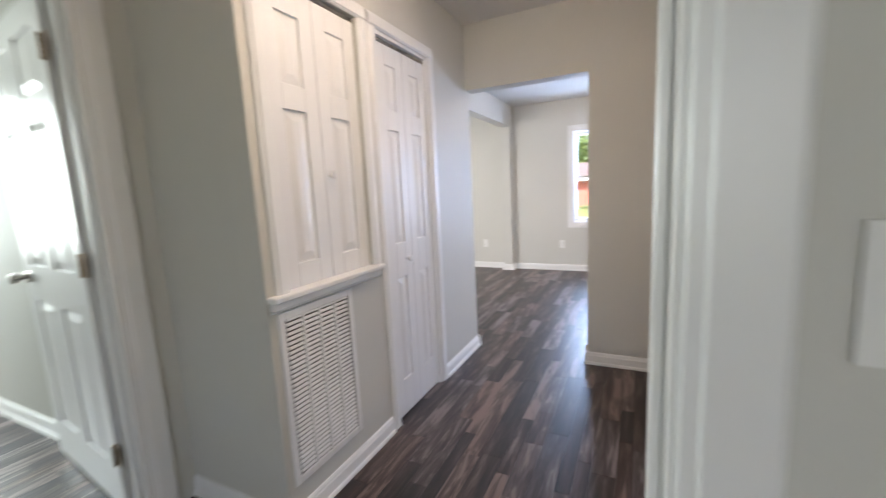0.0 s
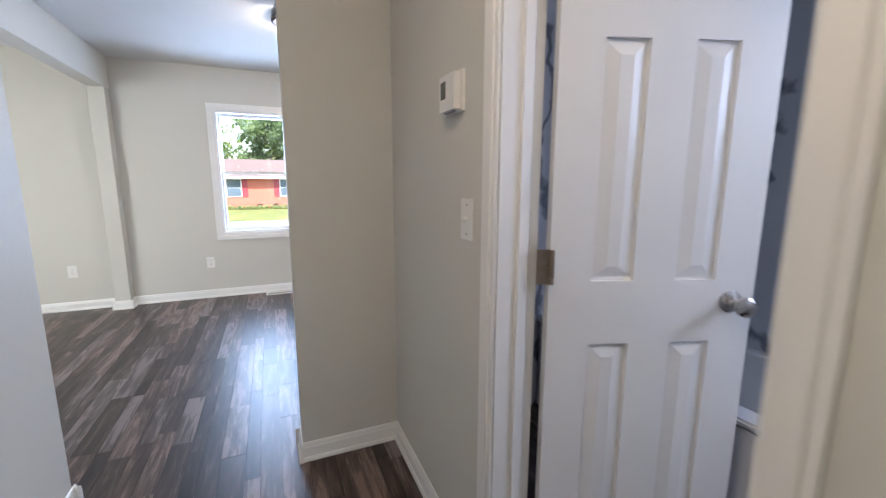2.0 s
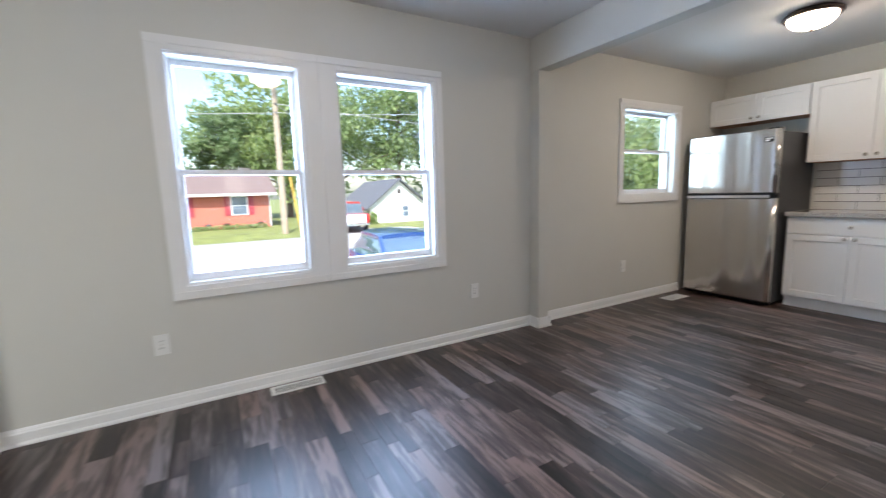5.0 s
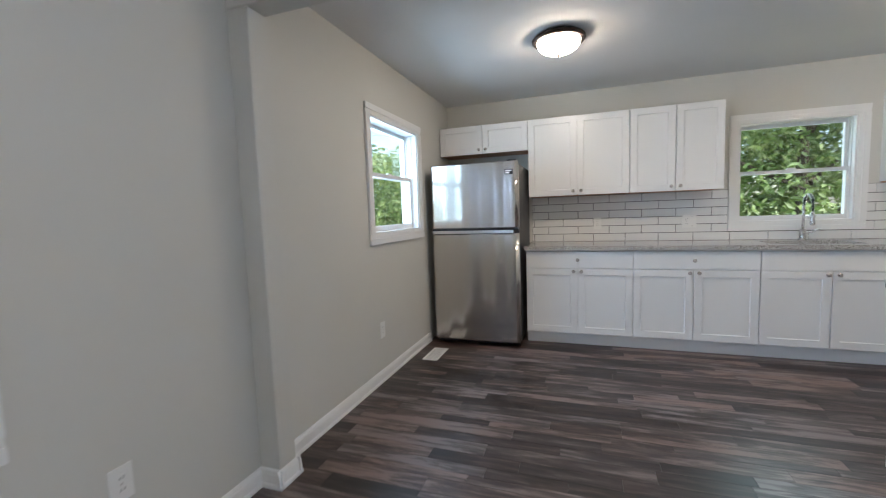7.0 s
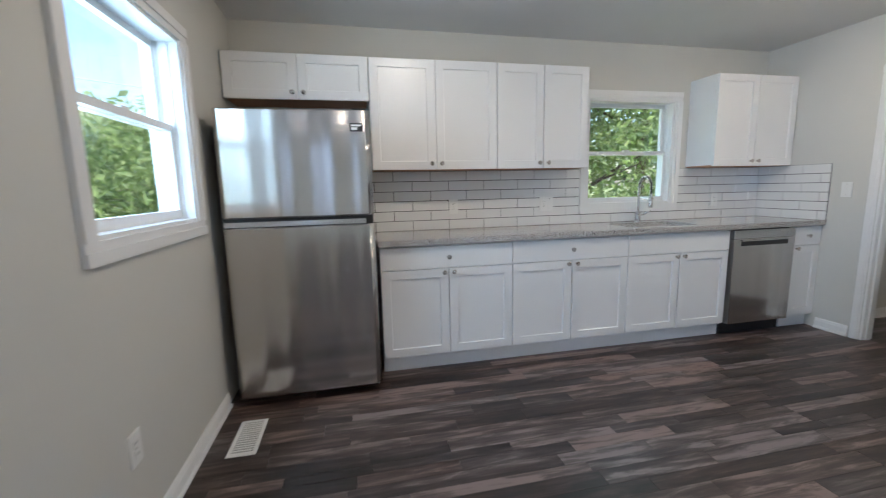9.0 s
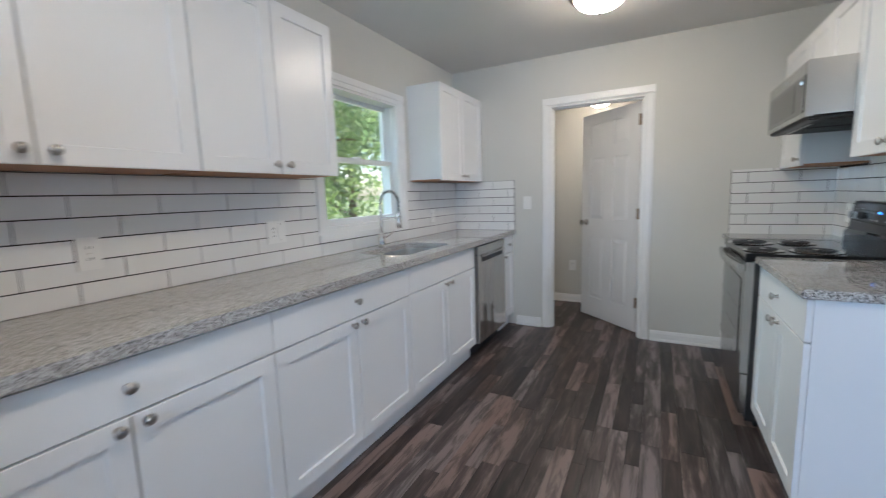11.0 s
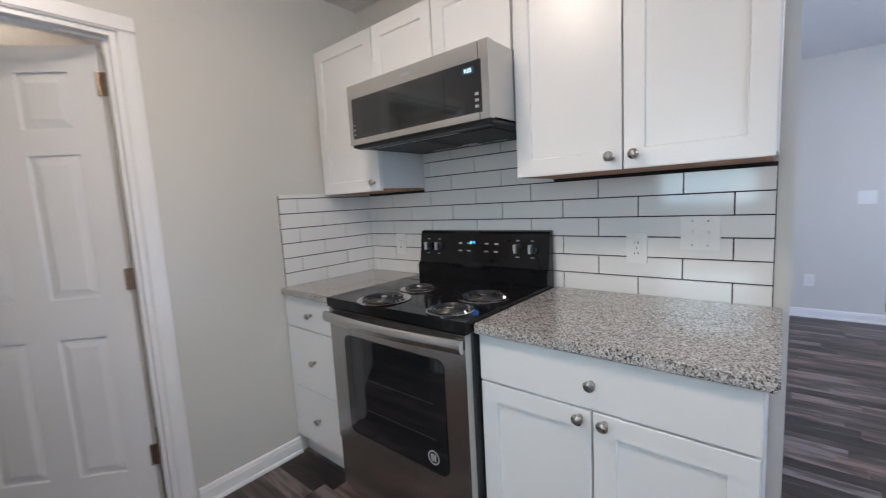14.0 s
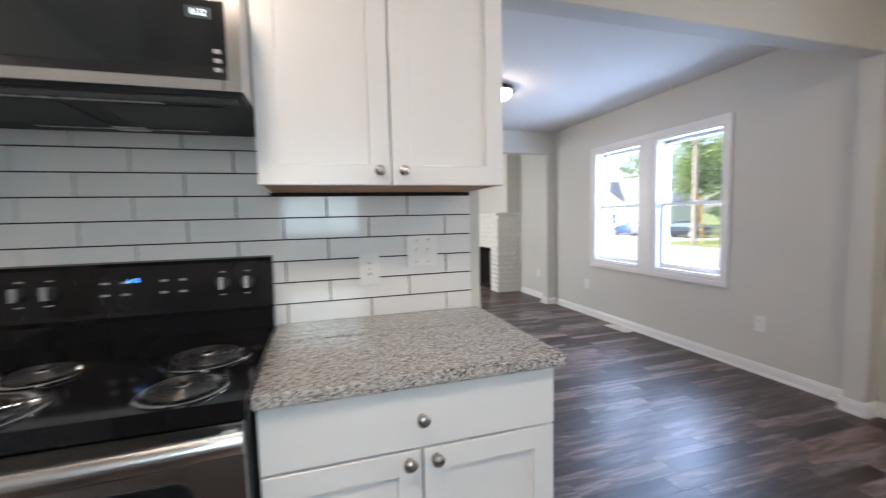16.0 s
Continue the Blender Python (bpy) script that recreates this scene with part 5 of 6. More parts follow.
def register(x0, y0, x1, y1, along):
    """A white steel floor register."""
    root = thing("floor_register", "white slotted floor register beside the wall", "floor vent", at=((x0 + x1) / 2, (y0 + y1) / 2, 0.0), group="floor registers")
    z = 0.006
    part("frame", boxes((x0, y0, 0.0003, x1, y0 + 0.018, z), (x0, y1 - 0.018, 0.0003, x1, y1, z), (x0, y0 + 0.018, 0.0003, x0 + 0.018, y1 - 0.018, z), (x1 - 0.018, y0 + 0.018, 0.0003, x1, y1 - 0.018, z)), TRIM, root, bevel=0.002)
    # Flat sheet coloured as the unlit space below; no duct is modelled.
    part("duct_shade", boxes((x0 + 0.016, y0 + 0.016, 0.0003, x1 - 0.016, y1 - 0.016, 0.0012)), bpy.data.materials["duct_shadow"], root)
    n = 14
    for i in range(n):
        u0, u1 = i / n, (i + 0.55) / n
        if along == 'x':
            a, b = x0 + 0.018 + u0 * (x1 - x0 - 0.036), x0 + 0.018 + u1 * (x1 - x0 - 0.036)
            part("slat", boxes((a, y0 + 0.018, 0.002, b, y1 - 0.018, 0.005)), TRIM, root)
        else:
            a, b = y0 + 0.018 + u0 * (y1 - y0 - 0.036), y0 + 0.018 + u1 * (y1 - y0 - 0.036)
            part("slat", boxes((x0 + 0.018, a, 0.002, x1 - 0.018, b, 0.005)), TRIM, root)


register(0.235, 6.485, 0.555, 6.600, 'x')
register(4.090, 6.390, 4.400, 6.525, 'x')


def ceiling_lamp(x, y, z, power, label, r=0.165):
    """A flush-mount dome lamp."""
    root = thing("ceiling_lamp", label, "ceiling lamp", at=(x, y, z), group="ceiling lamps")
    part("pan", lathe(bmesh.new(), ((0.0, 0.0), (r * 0.90, 0.0), (r * 1.0, -0.010), (r * 1.06, -0.020), (r * 1.06, -0.032), (r * 1.0, -0.042), (r * 0.87, -0.042), (r * 0.86, -0.036), (0.0, -0.034)), (x, y, z - 0.0005), n=40), BRONZE, root, "dark bronze pan", smooth=True)
    prof = [(r * 0.86 * math.cos(a), -0.040 - 0.080 * math.sin(a)) for a in [i * math.pi / 2 / 9 for i in range(10)]]
    part("shade", lathe(bmesh.new(), prof[:-1] + [(0.0, -0.120)], (x, y, z), n=40), glow("lamp_glass", (1.0, 0.77, 0.56), power), root, "lit frosted glass dome", smooth=True)
    part("finial", lathe(bmesh.new(), ((0.0, 0.0), (0.010, -0.001), (0.013, -0.006), (0.007, -0.011), (0.009, -0.016), (0.0, -0.022)), (x, y, z - 0.1195), n=14), BRONZE, root, smooth=True)


ceiling_lamp(3.93, 5.37, CZ, 22, "lit flush dome ceiling lamp with bronze rim in the kitchen")
ceiling_lamp(3.90, 3.10, CZ, 23, "lit flush dome ceiling lamp with bronze rim above the aisle")
ceiling_lamp(0.60, 5.01, CZ, 22, "lit flush dome ceiling lamp with bronze rim in the living room")
solid("utility_ceiling", boxes((2.50, 1.08, 2.16, 5.36, 1.98, 2.22)), CEIL, "low white utility room ceiling", "ceiling", kind="structure")
ceiling_lamp(4.09, 1.45, 2.16, 13, "lit flush dome ceiling lamp in the utility room", r=0.13)
# Unseen lamp, placed by guess to brighten the hall.
ceiling_lamp(0.25, 1.85, CZ, 15, "lit flush dome ceiling lamp in the hall")


# ---- bathroom and far room ----
def bathroom():
    solid("bath_wall_panel", boxes((2.345, 1.065, 0.0, 2.3595, 3.485, 2.3)), MARBLE, "grey veined marble wall panel", "wall panel", kind="structure")
    solid("bath_wall_panel", boxes((0.975, 3.475, 0.0, 2.344, 3.4895, 2.3)), MARBLE, "grey veined marble wall panel", "wall panel", kind="structure")
    root = thing("bathtub", "white alcove bathtub along the bathroom wall", "bathtub", at=(2.0, 2.2, 0.0))
    bm = boxes((1.66, 1.75, 0.0, 1.72, 3.474, 0.50), (1.72, 1.75, 0.0, 2.344, 3.474, 0.14), (2.29, 1.75, 0.14, 2.344, 3.474, 0.50), (1.72, 1.75, 0.14, 2.29, 1.83, 0.50), (1.72, 3.40, 0.14, 2.29, 3.474, 0.50))
    part("shell", bm, PORC, root, bevel=0.012, segs=2)
    part("rim", boxes((1.645, 1.74, 0.5005, 1.735, 3.474, 0.525)), PORC, root, bevel=0.008, segs=2)


bathroom()


def fireplace():
    root = thing("fireplace", "white painted brick fireplace with an open dark firebox", "fireplace", at=(-2.66, 6.43, 0.0))
    x0, x1, f, b = -3.35, -2.05, 6.235, 6.6445
    part("firebox", boxes((-2.96, 6.60, 0.02, -2.35, 6.64, 0.70), (-2.985, f + 0.06, 0.02, -2.962, 6.60, 0.70), (-2.348, f + 0.06, 0.02, -2.325, 6.60, 0.70), (-2.96, f + 0.02, 0.004, -2.35, 6.60, 0.018), (-2.96, f + 0.06, 0.70, -2.35, 6.60, 0.715)), SOOT, root, "sooty dark firebox")
    part("core", boxes((x0 + 0.02, f + 0.03, 0.0, -2.99, b, 1.27), (-2.32, f + 0.03, 0.0, x1 - 0.02, b, 1.27), (-2.99, f + 0.03, 0.72, -2.32, b, 1.27)), WBRICK, root)
    part("mantel", boxes((x0 - 0.02, f - 0.03, 1.2705, x1 + 0.02, b, 1.315)), WBRICK, root, bevel=0.005)
    part("chimney_breast", boxes((-3.43, 6.40, 1.3155, -2.03, b, CZ - 0.001)), WALL, root, "plastered chimney breast", bevel=0.004)
    bw, bh, j = 0.20, 0.066, 0.010
    for r in range(16):
        z = 0.004 + r * (bh + j)
        x = x0 + (0.0 if r % 2 else -0.105)
        while x < x1 - 0.02:
            a, e = max(x, x0), min(x + bw, x1)
            for lo, hi in ((a, min(e, -2.96)), (max(a, -2.35), e)) if z < 0.70 else ((a, e),):
                if hi - lo > 0.03:
                    part("brick", boxes((lo, f, z, hi, f + 0.0295, z + bh)), WBRICK, root)
            x += bw + j
    for r in range(16):
        z = 0.004 + r * (bh + j)
        y = f + 0.03 + (0.0 if r % 2 else 0.1)
        while y < b - 0.03:
            part("brick", boxes((x1 - 0.0195, y, z, x1 - 0.001, min(y + bw, b), z + bh)), WBRICK, root)
            y += bw + j


fireplace()

sash_window("window_5", pose(-1.75, 3.94, 0.75, 0, 0, 180), 1.2, 1.30, "white double-hung window in the far room")
# Made-up south window, out of view, to go with its added light.
sash_window("added_window_6", pose(1.7, -2.24, 0.75, 0, 0, 180), 1.4, 1.30, "unseen white double-hung bedroom window")
sash_window("window_7", pose(-4.24, 0.45, 0.90, 0, 0, 90), 1.1, 1.20, "unseen white double-hung bedroom window")


# ---- outside ----
GZ = -1.0


def outside():
    solid("ground", boxes((-400, -400, GZ - 0.5, 400, 600, GZ)), GRASS, "mown green lawn reaching to the horizon", "ground", kind="structure")
    solid("road", boxes((-150, 18.0, GZ + 0.002, 150, 26.8, GZ + 0.02)), ROAD, "pale sunlit asphalt street", "road", kind="structure")
    solid("driveway", boxes((1.0, 8.9, GZ + 0.002, 5.4, 18.0, GZ + 0.018)), ROAD, "pale concrete driveway", "driveway", kind="structure")
    solid("driveway", boxes((-48.0, 26.8, GZ + 0.002, -20.5, 36.4, GZ + 0.018)), ROAD, "pale gravel parking strip", "driveway", kind="structure")
    solid("driveway", boxes((5.4, 26.8, GZ + 0.002, 9.0, 36.0, GZ + 0.018)), ROAD, "pale concrete driveway", "driveway", kind="structure")


outside()


def far_window(root, x, y, z0, z1, w, shutters=True):
    p = part("window", boxes((x - w / 2 - 0.07, y - 0.05, z0 - 0.07, x + w / 2 + 0.07, y - 0.002, z1 + 0.07)), SIDING, root, "white framed window", bevel=0.01)
    part("pane", boxes((x - w / 2, y - 0.056, z0, x + w / 2, y - 0.0505, (z0 + z1) / 2 - 0.025)), HGLASS, p)
    part("pane", boxes((x - w / 2, y - 0.056, (z0 + z1) / 2 + 0.025, x + w / 2, y - 0.0505, z1)), HGLASS, p)
    if shutters:
        for s in (-1, 1):
            a = x + s * (w / 2 + 0.08)
            part("shutter", boxes((a, y - 0.045, z0 - 0.07, a + s * 0.42, y - 0.002, z1 + 0.07)), SHUT, root, "dark red shutter", bevel=0.01)


def gable_roof(x0, x1, y0, y1, z, rise, over, along, t=0.14):
    """A pitched roof with its ridge along x or y."""
    bm = bmesh.new()
    if along == 'x':
        m = (y0 + y1) / 2
        prof = [(y0 - over, z - over * rise / ((y1 - y0) / 2)), (m, z + rise), (y1 + over, z - over * rise / ((y1 - y0) / 2))]
        mk = lambda e, p, dz: bm.verts.new((e, p[0], p[1] + dz))
        ends = (x0 - over, x1 + over)
    else:
        m = (x0 + x1) / 2
        prof = [(x0 - over, z - over * rise / ((x1 - x0) / 2)), (m, z + rise), (x1 + over, z - over * rise / ((x1 - x0) / 2))]
        mk = lambda e, p, dz: bm.verts.new((p[0], e, p[1] + dz))
        ends = (y0 - over, y1 + over)
    r = [[mk(e, p, t) for p in prof] + [mk(e, p, 0.0) for p in reversed(prof)] for e in ends]
    for i in range(6):
        j = (i + 1) % 6
        bm.faces.new((r[0][i], r[0][j], r[1][j], r[1][i]))
    bm.faces.new(r[0][::-1])
    bm.faces.new(r[1])
    return bm


def brick_house():
    x0, x1, y0, y1, z1 = -18.0, 3.85, 38.2, 46.5, 1.62
    root = thing("brick_house", "single-storey red brick house with a pale shingle roof across the street", "house", at=((x0 + x1) / 2, 42, GZ))
    part("wall", boxes((x0, y0, GZ, x1, y1, z1)), BRICK, root)
    part("roof", gable_roof(x0, x1, y0, y1, z1 + 0.02, 1.35, 0.55, 'x'), ROOFR, root)
    part("fascia", boxes((x0 - 0.5, y0 - 0.60, z1 - 0.20, x1 + 0.5, y0 - 0.56, z1 - 0.03)), SIDING, root)
    part("corner_trim", boxes((x1 - 0.02, y0 - 0.03, GZ, x1 + 0.03, y0 + 0.1, z1)), SIDING, root)
    for x in (-15.0, -10.5, -2.2, 1.75):
        far_window(root, x, y0, 0.05, 1.35, 1.0)
    part("door", boxes((-7.1, y0 - 0.05, GZ + 0.3, -6.1, y0 - 0.002, 1.3)), SIDING, root, "white front door", bevel=0.01)
    part("step", boxes((-7.4, y0 - 1.0, GZ, -5.8, y0 - 0.003, GZ + 0.28)), ROAD, root)
    for x in (-0.6, 0.6, 2.9):
        part("vent", boxes((x, y0 - 0.012, GZ + 0.25, x + 0.4, y0 - 0.002, GZ + 0.42)), SOOT, root)


brick_house()


def white_house(x0, x1, y0, y1, z1, rise, label):
    mid = (x0 + x1) / 2
    root = thing("white_house", label, "house", at=(mid, (y0 + y1) / 2, GZ))
    bm = boxes((x0, y0, GZ, x1, y1, z1))
    v = [bm.verts.new(p) for p in ((x0, y0, z1), (x1, y0, z1), ((x0 + x1) / 2, y0, z1 + rise), (x0, y0 + 0.2, z1), (x1, y0 + 0.2, z1), (mid, y0 + 0.2, z1 + rise))]
    for f in ((0, 1, 2), (3, 5, 4), (0, 2, 5, 3), (1, 4, 5, 2)):
        bm.faces.new([v[i] for i in f])
    part("wall", bm, SIDING, root)
    part("roof", gable_roof(x0, x1, y0, y1, z1 + 0.02, rise + 0.03, 0.35, 'y'), ROOFG, root)
    far_window(root, mid + 0.5, y0, -0.55, 0.25, 0.5, False)
    if x1 - x0 > 6:
        far_window(root, mid - 2.2, y0, 0.0, 1.2, 0.9, False)
        far_window(root, mid + 3.0, y0, 0.0, 1.2, 0.9, False)
    part("gable_vent", boxes((mid - 0.15, y0 - 0.03, z1 + rise - 1.0, mid + 0.15, y0 - 0.002, z1 + rise - 0.65)), SOOT, root)
    for k in range(10):
        part("siding_board", boxes((x0 - 0.01, y0 - 0.022, GZ + 0.1 + k * 0.12, mid + 0.1, y0 - 0.002, GZ + 0.205 + k * 0.12)), SIDING, root)
        part("siding_board", boxes((mid + 0.9, y0 - 0.022, GZ + 0.1 + k * 0.12, x1 + 0.01, y0 - 0.002, GZ + 0.205 + k * 0.12)), SIDING, root)


white_house(10.45, 15.45, 34.0, 42.0, 0.30, 1.95, "small white sided house with a grey gable roof")
white_house(-45.0, -35.5, 38.0, 50.0, 2.6, 2.6, "larger white sided house with a grey gable roof down the street")


def loft(bm, sections):
    """Join closed cross-sections of equal length."""
    rs = [[bm.verts.new(p) for p in s] for s in sections]
    n = len(rs[0])
    for a, b in zip(rs, rs[1:]):
        for i in range(n):
            bm.faces.new((a[i], a[(i + 1) % n], b[(i + 1) % n], b[i]))
    bm.faces.new(rs[0][::-1])
    bm.faces.new(rs[-1])
    return bm


def section(y, half, zb, zt, tuck=0.9, top=0.88):
    return [(-half * tuck, y, zb), (half * tuck, y, zb), (half, y, zb + (zt - zb) * 0.35), (half * 0.98, y, zb + (zt - zb) * 0.75), (half * top, y, zt), (0, y, zt + 0.02), (-half * top, y, zt), (-half * 0.98, y, zb + (zt - zb) * 0.75), (-half, y, zb + (zt - zb) * 0.35)]


def wheel(root, x, y, r=0.32, w=0.2):
    t = part("wheel", lathe(bmesh.new(), ((r * 0.62, -w / 2), (r * 0.93, -w / 2), (r, -w * 0.38), (r, w * 0.38), (r * 0.93, w / 2), (r * 0.62, w / 2)), (x, y, r), (1, 0, 0), 24), RUBBER, root, "black tyre", smooth=True)
    part("rim", lathe(bmesh.new(), ((0.0, -w * 0.3), (r * 0.2, -w * 0.42), (r * 0.62, -w * 0.48), (r * 0.62, w * 0.48), (r * 0.2, w * 0.42), (0.0, w * 0.3)), (x, y, r), (1, 0, 0), 18), NICKEL, t)


def sedan(m, paint, label):
    root = thing("parked_car", label, "car", m=m)
    b = loft(bmesh.new(), [section(-2.2, 0.74, 0.42, 0.80), section(-2.1, 0.84, 0.25, 0.94), section(-1.4, 0.88, 0.2, 0.98), section(0.0, 0.89, 0.2, 0.95), section(1.2, 0.88, 0.2, 0.93), section(1.9, 0.84, 0.25, 0.82), section(2.2, 0.70, 0.35, 0.66)])
    part("body", b, paint, root, smooth=True)
    part("roof", loft(bmesh.new(), [section(-1.05, 0.60, 1.28, 1.395, 1, 0.8), section(-0.6, 0.64, 1.31, 1.435, 1, 0.8), section(0.3, 0.62, 1.29, 1.415, 1, 0.8)]), paint, root, smooth=True)
    part("cabin_glass", loft(bmesh.new(), [section(-1.75, 0.72, 0.92, 0.97, 1, 0.95), section(-1.02, 0.66, 0.92, 1.33, 1.2, 0.88), section(0.25, 0.66, 0.92, 1.34, 1.2, 0.88), section(1.05, 0.72, 0.90, 0.95, 1, 0.95)]), CARGLASS, root, smooth=True)
    for s in (-1, 1):
        part("pillar", tube(bmesh.new(), [(s * 0.70, -1.72, 0.96), (s * 0.60, -1.05, 1.36)], 0.035, 6), paint, root)
        part("mirror", boxes((s * 0.88, 0.55, 0.95, s * 1.04, 0.66, 1.08)), paint, root, bevel=0.03, segs=2)
        part("tail_lamp", boxes((s * 0.52, -2.19, 0.68, s * 0.80, -2.08, 0.82)), REDLAMP, root, bevel=0.02)
        for y in (-1.35, 1.35):
            wheel(root, s * 0.80, y)
    part("number_plate", boxes((-0.16, -2.225, 0.50, 0.16, -2.20, 0.62)), SIDING, root)


sedan(pose(3.42, 12.3, GZ + 0.02, 0, 0, -4), BLUEP, "blue sedan parked in the driveway")
sedan(pose(-30.6, 34.6, GZ + 0.02, 0, 0, 84), BLUEP, "blue sedan parked across the street")
sedan(pose(-24.6, 34.8, GZ + 0.02, 0, 0, 95), DARKP, "dark grey sedan parked across the street")


def pickup(m):
    root = thing("parked_pickup", "red and white pickup truck parked in a driveway", "pickup truck", m=m)
    part("bed", loft(bmesh.new(), [section(-2.7, 0.92, 0.45, 1.10, 0.95, 0.98), section(-0.5, 0.94, 0.40, 1.12, 0.95, 0.98)]), REDP, root, bevel=0.02)
    part("tailgate", boxes((-0.72, -2.76, 0.58, 0.72, -2.70, 1.08)), WHITEP, root, bevel=0.02)
    part("cab", loft(bmesh.new(), [section(-0.48, 0.94, 0.40, 1.12, 0.95, 0.96), section(1.2, 0.94, 0.40, 1.15, 0.95, 0.96), section(2.5, 0.90, 0.45, 1.05, 0.95, 0.94)]), REDP, root, smooth=True)
    part("cab_roof", loft(bmesh.new(), [section(-0.40, 0.76, 1.62, 1.78, 1, 0.85), section(0.6, 0.76, 1.62, 1.80, 1, 0.85)]), REDP, root, smooth=True)
    part("cab_glass", loft(bmesh.new(), [section(-0.46, 0.84, 1.10, 1.66, 1.05, 0.88), section(0.75, 0.84, 1.10, 1.66, 1.05, 0.88), section(1.25, 0.86, 1.08, 1.16, 1.0, 0.95)]), CARGLASS, root, smooth=True)
    part("bumper", boxes((-0.9, -2.88, 0.42, 0.9, -2.765, 0.56)), CHROME, root, bevel=0.02)
    for s in (-1, 1):
        part("tail_lamp", boxes((s * 0.74, -2.755, 0.72, s * 0.90, -2.701, 1.05)), REDLAMP, root, bevel=0.01)
        part("mirror", boxes((s * 0.95, 0.9, 1.15, s * 1.12, 1.0, 1.40)), REDP, root, bevel=0.03)
        for y in (-1.6, 1.6):
            wheel(root, s * 0.84, y, 0.38, 0.24)


pickup(pose(7.55, 29.8, GZ + 0.02, 0, 0, -10))


def utility_pole(x, y):
    root = thing("utility_pole", "tall weathered wooden utility pole with a street lamp", "utility pole", at=(x, y, GZ))
    part("pole", cyl(bmesh.new(), (x, y, GZ), (x, y, 11.0), 0.19, 0.13, 14), POLEM, root, smooth=True)
    part("cross_arm", boxes((x - 1.1, y - 0.06, 10.2, x + 1.1, y + 0.06, 10.35)), POLEM, root, bevel=0.01)
    part("lamp_arm", tube(bmesh.new(), [(x, y, 8.2), (x - 0.25, y - 0.6, 8.75), (x - 0.3, y - 1.3, 8.85)], 0.035, 8), NICKEL, root)
    part("lamp_head", lathe(bmesh.new(), ((0.0, 0.12), (0.12, 0.10), (0.30, 0.0), (0.26, -0.10), (0.0, -0.14)), (x - 0.3, y - 1.35, 8.80), n=18), PLASTIC, root, smooth=True)
    for z in (6.1, 6.6):
        part("cable_clamp", cyl(bmesh.new(), (x, y - 0.22, z), (x, y - 0.12, z + 0.02), 0.06, n=10), RUBBER, root)
    part("guy_guard", cyl(bmesh.new(), (x + 0.9, y - 0.2, GZ), (x + 0.5, y - 0.1, 2.4), 0.05, n=8), bpy.data.materials.get("yellow_guard") or mat("yellow_guard", (0.6, 0.38, 0.05), 0.5), root, "yellow guy-wire guard")


utility_pole(3.72, 30.2)
utility_pole(-18.9, 29.6)


def wires():
    for i, (a, b, sag) in enumerate((((3.72, 30.0, 10.4), (60, 32, 9.5), 1.2), ((3.72, 30.0, 9.6), (-18.9, 29.4, 9.6), 0.7), ((3.72, 30.0, 6.6), (60, 30, 6.2), 1.0), ((3.72, 30.0, 6.1), (-18.9, 29.4, 6.1), 0.6), ((3.72, 30.0, 6.6), (13.4, 34.0, 2.1), 0.4), ((3.72, 30.0, 6.1), (20.0, 12.0, 5.0), 0.5), ((-18.9, 29.4, 9.6), (-75, 31, 9.4), 1.2), ((-18.9, 29.4, 6.1), (-75, 31, 5.8), 1.0))):
        a, b = Vector(a), Vector(b)
        pts = [a.lerp(b, k / 20) - Vector((0, 0, sag * 4 * (k / 20) * (1 - k / 20))) for k in range(21)]
        solid("overhead_wire", tube(bmesh.new(), pts, 0.018, 5), mat("wire_grey", (0.4, 0.4, 0.42), 0.5) if i == 0 else bpy.data.materials["wire_grey"], "thin overhead utility wire", "wire", group="overhead wires")


wires()


